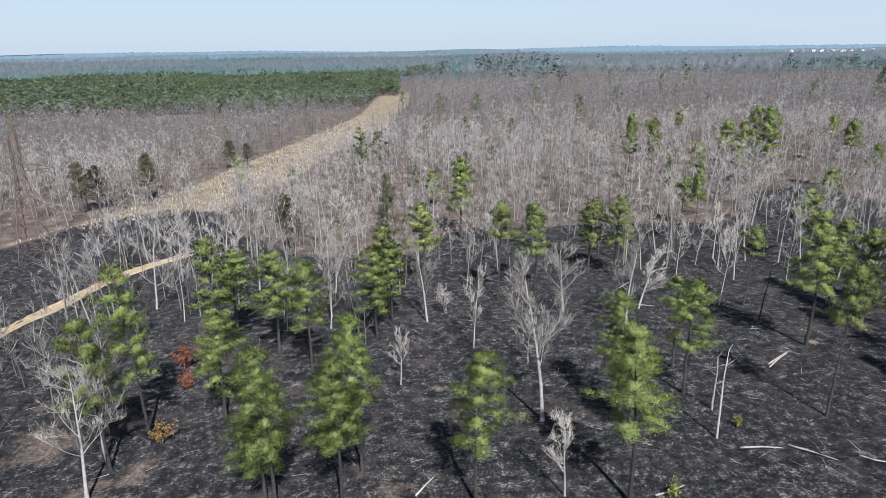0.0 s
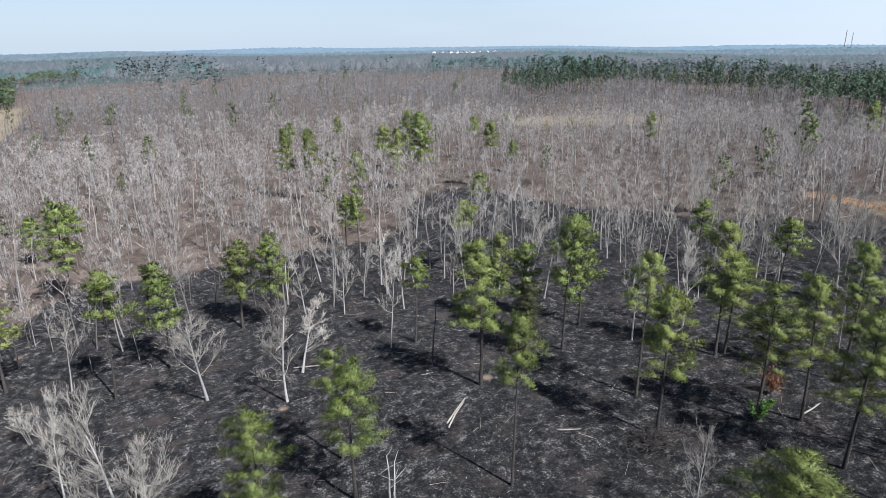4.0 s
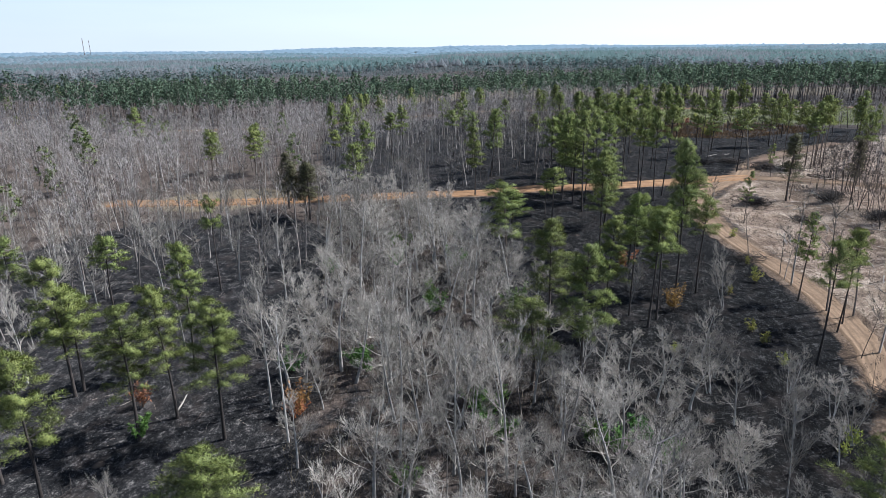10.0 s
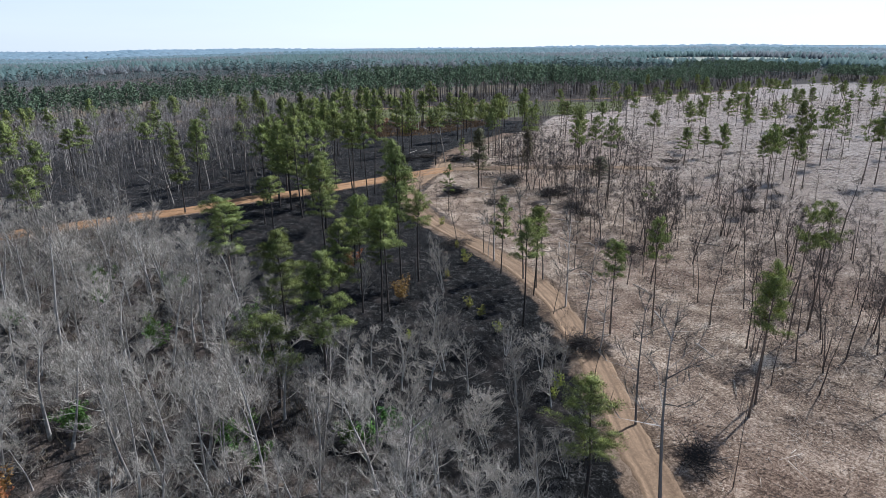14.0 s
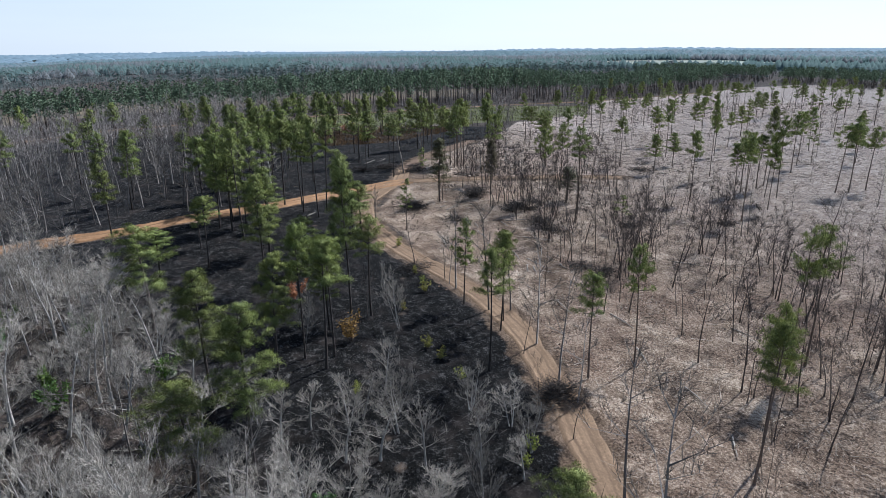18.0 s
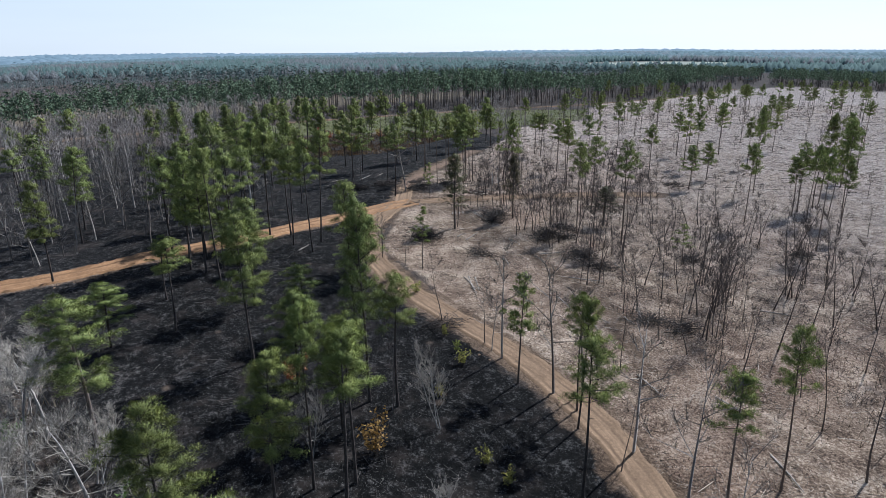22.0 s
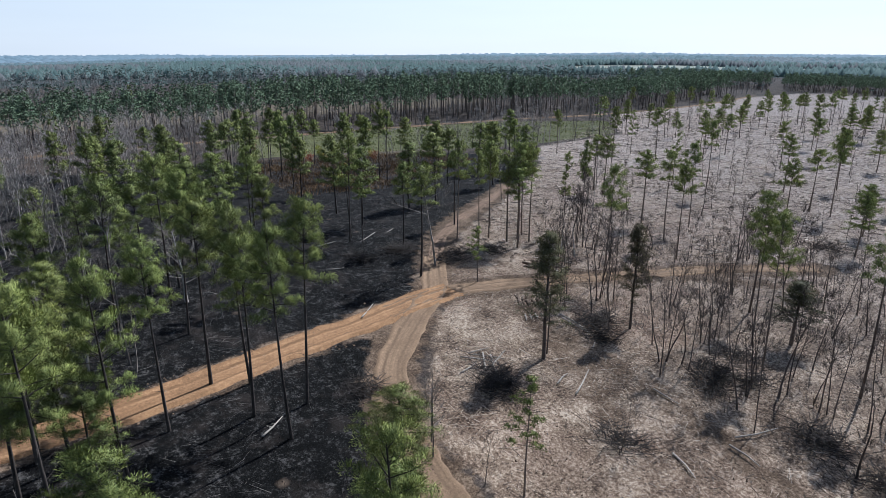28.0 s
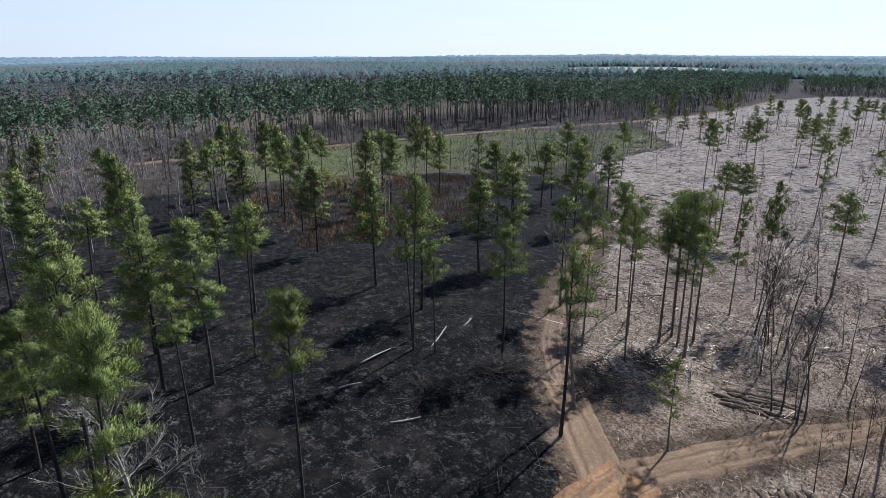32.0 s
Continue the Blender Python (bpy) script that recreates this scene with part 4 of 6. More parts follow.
# along the winding road and in the cut-over, evergreen
pine(132.5, -120.9, 18.0, 1.8)
pine(175.3, -159.5, 19.3, 1.9)
pine(193.5, -173.2, 14.9, 2.6)
pine(131.3, -139.9, 16.4, 2.2)
pine(131.8, -147.3, 15.1, 2.2)
pine(133.2, -152.6, 22.3, 2.5)
pine(139.7, -175.5, 18.9, 2.4)
pine(214.7, -85.2, 15.4, 2.0)
pine(209.2, -90.3, 17.8, 2.0)
# round the bend of the winding road, evergreen
pine(81.5, 10.5, 12.5, 4.2)
pine(97.1, -37.1, 14.6, 1.4)
# round the bend of the winding road, leafless
pole(107.7, -19.0, 12.0, 1.2)
# round the bend of the winding road, evergreen
pine(56.2, -40.9, 18.2, 1.8)
pine(65.4, -59.2, 20.4, 1.9)
pine(126.3, -134.9, 17.5, 1.7)
pine(124.5, -140.4, 17.3, 1.7)
pine(122.9, -143.3, 21.5, 1.7)
pine(118.6, -162.8, 18.6, 2.9)
pine(116.8, -166.1, 20.1, 2.9)
pine(116.2, -173.4, 17.5, 2.4)
pine(148.5, -148.7, 22.8, 1.6)
pine(145.3, -187.0, 17.8, 1.8)
pine(180.4, -160.4, 14.4, 2.7)
pine(173.2, -135.8, 15.9, 2.1)
pine(184.8, -114.4, 17.6, 2.1)
pine(164.9, -150.9, 10.7, 2.5)
pine(192.9, -223.3, 12.5, 2.7)
# inside the road bend, evergreen
pine(119.5, 10.2, 17.0, 4.2)
pine(141.5, 6.9, 9.6, 2.9)
pine(133.5, -25.7, 20.6, 2.1)
pine(117.0, -11.0, 13.1, 2.6)
pine(107.1, -12.6, 12.6, 1.9)
pine(172.8, -9.4, 18.3, 2.9)
pine(145.8, -82.4, 19.8, 1.9)
pine(136.5, -85.9, 21.1, 2.6)
pine(130.1, -135.4, 14.0, 2.0)
pine(113.5, -116.0, 20.4, 2.0)
pine(116.8, -130.6, 16.2, 1.6)
pine(121.9, -86.4, 7.9, 1.7, True)
# either side of the clay road, evergreen
pine(171.3, -20.5, 20.2, 2.0)
pine(192.7, -19.1, 22.0, 2.3)
pine(192.2, -27.1, 21.9, 1.9)
pine(181.1, -13.4, 16.7, 3.1)
pine(164.0, -13.5, 10.8, 2.1)
pine(150.5, -35.5, 11.0, 3.3)
pine(145.4, -31.6, 8.8, 2.7)
cedar(162.1, -62.1, 16.0, 2.2)
cedar(162.1, -77.9, 14.6, 1.7)
pine(150.4, -87.7, 17.8, 1.6)
pine(193.6, -63.9, 18.6, 2.2)
pine(198.6, -88.9, 19.5, 2.6)
pine(200.2, -87.4, 17.6, 2.4)
pine(200.4, -90.2, 18.6, 2.5)
pine(196.2, -86.7, 15.4, 2.4)
pine(201.9, -92.6, 17.8, 2.4)
pine(197.9, -91.0, 18.7, 2.5)
pine(203.6, -85.6, 17.8, 2.1)
pine(186.5, -70.2, 9.4, 1.3, True)
pine(145.0, -44.2, 11.5, 1.1, True)
cedar(147.6, -92.1, 8.7, 2.5)
# either side of the clay road, leafless
pole(145.9, -72.5, 13.5, 1.2)
# either side of the clay road, evergreen
pine(210.3, -201.7, 14.3, 2.0)
pine(209.5, -220.0, 14.1, 2.1)
pine(215.2, -61.5, 21.2, 1.8)
pine(221.0, -40.0, 18.2, 2.9)
pine(213.9, -17.8, 16.5, 2.5)
pine(250.1, -12.6, 11.1, 3.2)
pine(243.4, -27.5, 18.8, 3.2)
pine(231.5, -36.5, 19.1, 2.6)
# beyond the road fork, evergreen
pine(198.5, -40.5, 18.6, 1.8)
pine(222.3, -35.4, 17.1, 3.0)
pine(211.5, -35.6, 15.5, 1.7)
pine(224.0, -45.7, 18.4, 1.7)
pine(217.5, -62.9, 15.4, 1.6)
pine(213.3, -63.3, 13.3, 1.1)
pine(208.0, -69.0, 15.5, 1.9)
pine(204.9, -79.0, 19.2, 1.8)
pine(199.5, -80.2, 18.6, 1.5)
pine(197.0, -103.9, 18.0, 1.4)
pine(199.7, -101.8, 15.9, 1.1, True)
pine(195.0, -120.1, 15.5, 2.4)
pine(280.5, -91.0, 19.4, 2.5)
pine(282.7, -94.0, 18.2, 2.0)
pine(288.1, -74.7, 18.8, 2.1)
pine(270.7, -97.7, 21.5, 2.1)
pine(267.1, -98.2, 19.8, 1.8)
pine(255.8, -108.5, 16.8, 2.9)
pine(250.8, -108.0, 14.9, 2.2)
pine(263.9, -109.6, 17.4, 1.8, True)
pine(262.4, -141.4, 15.0, 2.5)
pine(276.2, -173.0, 15.8, 1.9)
pine(248.0, -170.2, 17.7, 2.0)
pine(220.6, -132.6, 14.3, 2.6)
pine(217.0, -132.1, 14.5, 2.3)
pine(248.0, -216.6, 14.0, 1.8)
pine(279.3, -244.8, 11.0, 2.0)
pine(203.0, -27.1, 21.8, 2.4)
pine(208.3, -25.3, 17.2, 2.4)
pine(209.6, -29.7, 13.3, 2.2)
pine(215.3, -23.9, 12.6, 2.5)
pine(326.8, -45.9, 15.2, 2.4)
pine(272.7, -41.5, 16.7, 2.8)
pine(253.0, -50.2, 11.7, 2.1)
pine(281.2, -27.0, 17.5, 2.8)
pine(214.3, -155.8, 16.8, 1.1, True)
pine(202.8, -153.8, 18.6, 2.0)
pine(314.9, -95.8, 15.3, 1.8)
# burnt stand under the first leg, leafless
hardwood(12.7, 65.2, 20.1, 5.2)
hardwood(5.8, 87.6, 14.3, 2.3)
hardwood(13.4, 81.5, 8.7, 2.0)
snag(31.4, 59.6, 11.1)
hardwood(12.5, 50.9, 10.2, 2.2)
hardwood(-36.4, 54.0, 15.4, 4.2)
hardwood(-54.6, 113.4, 19.3, 4.8)
hardwood(-61.7, 103.3, 20.1, 4.4)
hardwood(-55.7, 130.0, 17.0, 4.3)
hardwood(-53.7, 131.4, 15.9, 3.7)
hardwood(55.3, 124.4, 12.2, 2.4)
hardwood(59.6, 123.1, 10.7, 3.5)
hardwood(1.9, 103.3, 6.0, 1.0)
hardwood(36.0, 101.6, 11.1, 3.9)
hardwood(-45.4, 161.0, 10.9, 4.5)
hardwood(-27.4, 144.1, 20.8, 4.0)
hardwood(-22.4, 147.8, 15.7, 4.1)
hardwood(87.5, 115.8, 17.3, 4.9)
hardwood(91.8, 143.6, 16.6, 4.0)
hardwood(80.1, 150.5, 15.8, 4.2)
# the same stand, farther in, leafless
hardwood(31.6, 94.1, 15.0, 3.9)
hardwood(-36.9, 122.5, 14.5, 2.7)
hardwood(-36.4, 129.8, 14.3, 2.9)
hardwood(-21.7, 128.8, 10.3, 5.9)
hardwood(6.2, 116.5, 13.2, 2.8)
hardwood(50.2, 101.3, 16.0, 2.2)
hardwood(80.0, 106.4, 14.4, 4.3)
snag(33.6, 65.9, 7.6)
hardwood(-5.0, 76.5, 8.6, 1.7)
# burnt stand, north-east side, leafless
hardwood(80.4, 42.5, 17.8, 3.5)
snag(73.5, 38.8, 15.1)
hardwood(56.4, 49.4, 11.2, 1.6)
snag(52.3, 91.8, 10.4, True)
hardwood(114.0, 48.8, 13.8, 2.7)
hardwood(105.8, 34.6, 23.5, 4.1)
hardwood(70.7, 134.8, 20.8, 3.3)
hardwood(81.4, 102.6, 12.9, 3.0)
hardwood(124.1, 60.1, 15.2, 3.1)
hardwood(118.1, 86.3, 14.4, 3.4)
hardwood(139.3, 79.1, 16.6, 4.3)
hardwood(70.1, 26.0, 19.3, 3.4)
hardwood(77.1, 22.6, 15.1, 3.1)
# along the winding road and in the cut-over, leafless
hardwood(104.4, 10.4, 14.5, 4.6)
hardwood(66.6, 14.9, 18.9, 3.4)
hardwood(67.4, 3.3, 12.7, 3.8)
hardwood(58.6, -9.0, 14.3, 1.6)
hardwood(76.1, 26.9, 17.0, 3.7)
hardwood(66.7, 20.3, 18.0, 3.1)
hardwood(62.2, 10.9, 12.8, 2.8)
hardwood(57.2, 0.8, 11.0, 2.8)
pole(74.9, -26.8, 8.2, 1.1)
pole(80.4, -57.4, 13.6, 1.5)
pole(87.0, -33.5, 11.1, 1.1)
pole(101.1, -48.3, 14.8, 1.3)
pole(58.1, -46.2, 13.4, 1.3)
# round the bend of the winding road, leafless
hardwood(101.4, 16.7, 14.8, 4.4)
hardwood(126.7, 23.2, 13.2, 4.9)
hardwood(115.1, 20.2, 12.2, 4.4)
hardwood(91.8, 14.4, 11.9, 2.7)
hardwood(102.3, -21.8, 10.1, 1.9)
hardwood(104.7, -8.2, 8.9, 1.5)
hardwood(83.2, -12.7, 6.8, 1.8)
hardwood(76.0, -7.0, 6.8, 3.3)
hardwood(70.7, -16.1, 8.5, 2.3)
pole(85.5, -62.1, 9.7, 1.2)
pole(88.9, -107.0, 16.0, 3.1)
pole(69.0, -27.0, 7.1, 1.1)
# either side of the clay road, leafless
pole(200.8, -110.0, 15.0, 1.5)
pole(194.9, -115.6, 14.3, 1.4)
pole(171.1, -74.5, 11.1, 1.2)
pole(148.0, -42.2, 6.9, 0.7)
pole(144.6, -56.1, 6.8, 0.9)
# beyond the road fork, leafless
hardwood(203.1, -29.3, 13.0, 4.6)
pole(266.5, -77.1, 10.1, 1.6)
pole(191.5, -136.1, 7.3, 2.6)
pole(177.3, -100.2, 9.0, 0.9)
snag(190.9, -93.0, 5.7)
snag(186.9, -92.2, 6.1)
pole(176.4, -75.8, 8.0, 0.9)
pole(173.8, -76.2, 12.5, 1.3)
hardwood(196.5, -106.6, 17.7, 2.2)

# ---- trees counted by stand, set out at random with room between them ----
def scatter(poly, count, gap, seed, keep=None):
    rng = random.Random(seed)
    xs, ys = [p[0] for p in poly], [p[1] for p in poly]
    got, tries = [], 0
    have = np.array(PLACED) if PLACED else np.zeros((1, 2)) + 1e6
    while len(got) < count and tries < count * 40:
        tries += 1
        x, y = rng.uniform(min(xs), max(xs)), rng.uniform(min(ys), max(ys))
        if not inside(poly, [x], [y])[0] or on_road(x, y) or (keep and not keep(x, y)):
            continue
        if (np.hypot(have[:, 0] - x, have[:, 1] - y) < gap).any() or any((x - a) ** 2 + (y - b) ** 2 < gap * gap for a, b in got):
            continue
        got.append((x, y))
    return got


for x, y in scatter(DRAW, 160, 2.6, 31):
    s = RNG.uniform(0.5, 1.15)
    hardwood(x, y, 12.0 * s, 4.2 * s)
for x, y in scatter(BURNT_THICKET, 26, 3.4, 32):
    hardwood(x, y, RNG.uniform(5.0, 8.5), RNG.uniform(1.7, 2.6))
for x, y in scatter(POLE_STAND, 120, 2.6, 33):
    pole(x, y, RNG.uniform(7, 16), RNG.uniform(1.0, 2.3))
for x, y in scatter(POLE_STAND, 36, 5.0, 43):
    for _ in range(RNG.randint(3, 6)):
        pole(x + RNG.gauss(0, 1.1), y + RNG.gauss(0, 1.1), RNG.uniform(8, 16), RNG.uniform(1.2, 2.5))
for x, y in scatter([(215, -115), (300, -195), (380, -330), (250, -420), (120, -330), (110, -150)], 60, 8, 35):
    pine(x, y, RNG.uniform(12, 18), RNG.uniform(1.6, 2.4), RNG.random() < 0.3)
for x, y in scatter(BURNT_EAST, 58, 5.5, 36):
    pine(x, y, RNG.uniform(14, 20), RNG.uniform(2.0, 3.0))
for x, y in scatter([(40, 120), (96, 100), (165, 70), (165, 98), (120, 160), (60, 156)], 30, 5, 37):
    hardwood(x, y, RNG.uniform(12, 17), RNG.uniform(2.5, 4.2))


for x, y in scatter([(-60, 150), (-40, 96), (25, 92), (85, 78), (150, 58), (165, 98), (120, 160), (60, 156), (-9, 136)], 34, 4.5, 38):
    hardwood(x, y, RNG.uniform(11, 17), RNG.uniform(2.8, 4.4))
for x, y in scatter([(230, -180), (300, -200), (380, -330), (250, -450), (100, -400), (100, -220)], 45, 9, 39):
    pine(x, y, RNG.uniform(11, 18), RNG.uniform(1.5, 2.4), RNG.random() < 0.25)


# ---- woods beyond: too many to count, joined ----
def low_bare(seed, twigs, wide=0.10, limbs=9, forks=3):
    """A leafless tree of the woods: a stem, rising limbs that fork, and clumps of twigs at their ends."""
    rng = random.Random(seed)
    stem, twig = Soup(), Soup()
    axis = wobbly(Vector((0, 0, -0.3)), Vector((rng.uniform(-0.1, 0.1), rng.uniform(-0.1, 0.1), 1)), 13.0, 4, 0.07, rng, 0.5)
    stem.tube(axis, [0.16, 0.13, 0.10, 0.06, 0.02], 3)
    low, broad = rng.uniform(0.9, 1.6), rng.uniform(3.0, 4.6)
    for k in range(limbs):
        f = low + (3.9 - low) * (k + rng.random()) / limbs
        v = (f - low) / (4 - low)
        p = axis[int(f)].lerp(axis[int(f) + 1], f - int(f))
        d = heading(rng, 12 + 30 * v, 42 + 34 * v)
        L = broad * (1.15 - 0.55 * v) * rng.uniform(0.7, 1.15)
        stem.blade(p, d, L, 0.11, rng)
        for j in range(forks):
            q = p + d * L * rng.uniform(0.35, 0.9)
            e = (d + heading(rng, -5, 75) * 0.95).normalized()
            m = L * rng.uniform(0.3, 0.5)
            stem.blade(q, e, m, 0.065, rng)
            for _ in range(twigs):
                twig.blade(q + e * m * rng.uniform(0.15, 1.0), e + heading(rng, -25, 80) * 1.1, rng.uniform(0.5, 1.3), wide * rng.uniform(0.6, 1.3), rng)
    return stem.arrays(), twig.arrays()


def low_pine(seed, blades, fine=1.0, foot=7.4):
    """A pine of the woods: bole and a crown of tufts that leave gaps."""
    rng = random.Random(seed)
    stem, leaf = Soup(), Soup()
    stem.tube([Vector((0, 0, -0.3)), Vector((0.1, 0, 16.0))], [0.20, 0.06], 3)
    tufts = max(5, blades // 9)
    for k in range(tufts):
        w = (k + rng.random()) / tufts
        r = 2.7 * (0.35 + 0.65 * math.sin(math.pi * min(1, 0.2 + 0.8 * w))) * math.sqrt(rng.random())
        a = rng.uniform(0, 6.283)
        c = Vector((r * math.cos(a), r * math.sin(a), foot + (16.4 - foot) * w * (1 - 0.05 * r)))
        for _ in range(9):
            d = heading(rng, -15, 85)
            out = (Vector((c.x * 0.3, c.y * 0.3, 0.25)) + Vector((d.x, d.y, d.z * 0.7))).normalized()
            leaf.blade(c + d * rng.uniform(0.0, 0.55), d + heading(rng, -35, 35) * 1.1, rng.uniform(0.6, 1.1) * fine, rng.uniform(0.34, 0.62) * fine, rng, out)
    return stem.arrays(), leaf.arrays(), np.array([tuple(v) for v in leaf.n], np.float32)


def joined(name, spots, kinds, which, mat, label, category="woods", seed=5):
    """One mesh of many trees. spots: rows x, y, height scale, width scale."""
    rng = np.random.default_rng(seed)
    spots = np.array(spots)
    kind = rng.integers(0, len(kinds), len(spots))
    turn = rng.uniform(0, 2 * math.pi, len(spots))
    zs = land(spots[:, 0], spots[:, 1])
    V, T, N, base = [], [], [], 0
    for k, pair in enumerate(kinds):
        v, t = pair[which]
        idx = np.nonzero(kind == k)[0]
        if not len(idx):
            continue
        c, s = np.cos(turn[idx])[:, None], np.sin(turn[idx])[:, None]
        wide, tall = spots[idx, 3][:, None], spots[idx, 2][:, None]
        X = (v[:, 0] * c - v[:, 1] * s) * wide + spots[idx, 0][:, None]
        Y = (v[:, 0] * s + v[:, 1] * c) * wide + spots[idx, 1][:, None]
        Z = v[None, :, 2] * tall + zs[idx][:, None]
        V.append(np.stack([X, Y, Z], 2).reshape(-1, 3))
        T.append((t[None] + (base + np.arange(len(idx)) * len(v))[:, None, None]).reshape(-1, 3))
        base += len(idx) * len(v)
        if which == 1 and len(pair) > 2:
            m = pair[2]
            N.append(np.stack([m[:, 0] * c - m[:, 1] * s, m[:, 0] * s + m[:, 1] * c, np.broadcast_to(m[:, 2], (len(idx), len(m)))], 2).reshape(-1, 3))
    me = mesh_from(name, np.concatenate(V), np.concatenate(T), mat, bool(N))
    if N:
        me.normals_split_custom_set_from_vertices(np.concatenate(N).tolist())
    return tagged(new(name, me), label, category, kind="stuff")


def lattice(x0, x1, y0, y1, step, seed):
    rng = np.random.default_rng(seed)
    gx, gy = np.meshgrid(np.arange(x0, x1, step), np.arange(y0, y1, step))
    x = gx.ravel() + rng.uniform(-0.85, 0.85, gx.size) * step
    y = gy.ravel() + rng.uniform(-0.85, 0.85, gx.size) * step
    return x, y, rng


def belt_edge(y):
    """The western edge of the tall pine belt, along the field track."""
    line = sorted((q, p) for p, q in FIELD_TRACK)
    return np.interp(y, [q for q, p in line], [p for q, p in line]) + 6


def in_belt(x, y):
    e = belt_edge(y)
    return (x > e) & (x < e + 86) & (y < 240) & (y > -540)


def pine_country(x, y):
    """Where the far woods are evergreen."""
    d, a = np.hypot(x - 13, y - 20), np.degrees(np.arctan2(x - 13, y - 20))
    patch = np.sin(x * 0.011 + 1.0) + np.sin(y * 0.013 + x * 0.004) + np.sin(x * 0.027 - y * 0.021)
    west = (a < -4) & (d > 510) & (d < 1150)
    belt = (a > 33) & (a < 75) & (d > np.where(a < 52, 540, 440) + 60 * np.sin(a * 0.3)) & (d < 1000) & (patch > -0.9)
    south = (y < -600) & (d < 1500) & (patch > -0.6)
    rest = (d > 640) & (patch > np.where((a > -4) & (a < 33), 1.5, 0.75))
    east_far = (x > 520) & (a > 75) & (patch > -0.35) & ~((x < 1000) & (y > -160))
    return west | belt | in_belt(x, y) | south | rest | east_far


def open_land(x, y):
    return inside(FAR_CLEARING, x, y) | inside(POWER_CUT, x, y) | far_field(x, y) | inside(CUT_OVER, x, y) | inside(GREEN_FIELD, x, y) | inside(RIGHT_OF_WAY, x, y) | inside(BURNT_EAST, x, y) | inside(BURNT_NORTH, x, y) | inside(DRAW, x, y)


def room(x, y):
    """How thickly trees stand, from 0 to 1, beyond those set out singly."""
    full = np.where(open_land(x, y), 0.0, 1.0)
    deep = smooth(52, 88, np.hypot(x - 35, y - 55)) * (y > 42)
    full = np.where(inside(BURNT_NORTH, x, y), 0.65 * deep, full)
    full = np.where(inside(BURNT_EAST, x, y), np.where(y > -22, 0.75, np.where((x > 285) & (y > -78), 0.62, 0.03)), full)
    full = np.where(inside(DRAW, x, y), 0.2, full)
    full = np.where(inside(RIGHT_OF_WAY, x, y), 0.0, full)
    for a, b in PLACED:
        full = np.where(np.hypot(x - a, y - b) < 2.0, 0.0, full)
    return np.where((x < 36) & (y < 60), 0.0, full)


def clear_of_lines(x, y):
    ok = np.ones(len(x), bool)
    for line, w in ((CLAY_ROAD, 5.0), (FIELD_TRACK, 5.0)):
        for p in along(line, 6.0):
            ok &= np.hypot(x - p.x, y - p.y) > w
    ok &= ~((np.hypot((x - 186) / 11, (y - 84) / 22) < 1) | (np.hypot((x - 262) / 55, (y - 285) / 26) < 1) | (np.hypot((x - 560) / 60, (y - 420) / 30) < 1))
    return ok


def in_sight(x, y):
    a = np.degrees(np.arctan2(x + 60, y + 40))
    return (a > -48) & (a < 178)


BARE_MID = [low_bare(700 + k, 8, 0.055, 10) for k in range(8)]
BARE_NEAR = [low_bare(780 + k, 13, 0.032, 11) for k in range(5)]
BARE_FAR = [low_bare(720 + k, 6, 0.17, 6, 1) for k in range(5)]
PINE_MID = [low_pine(740 + k, 200, 0.95) for k in range(5)]
PINE_BELT = [low_pine(790 + k, 240, 0.95, 8.2) for k in range(7)]
PINE_YOUNG = [low_pine(770 + k, 18, 2.2) for k in range(4)]
PINE_FAR = [low_pine(760 + k, 45, 1.5) for k in range(4)]


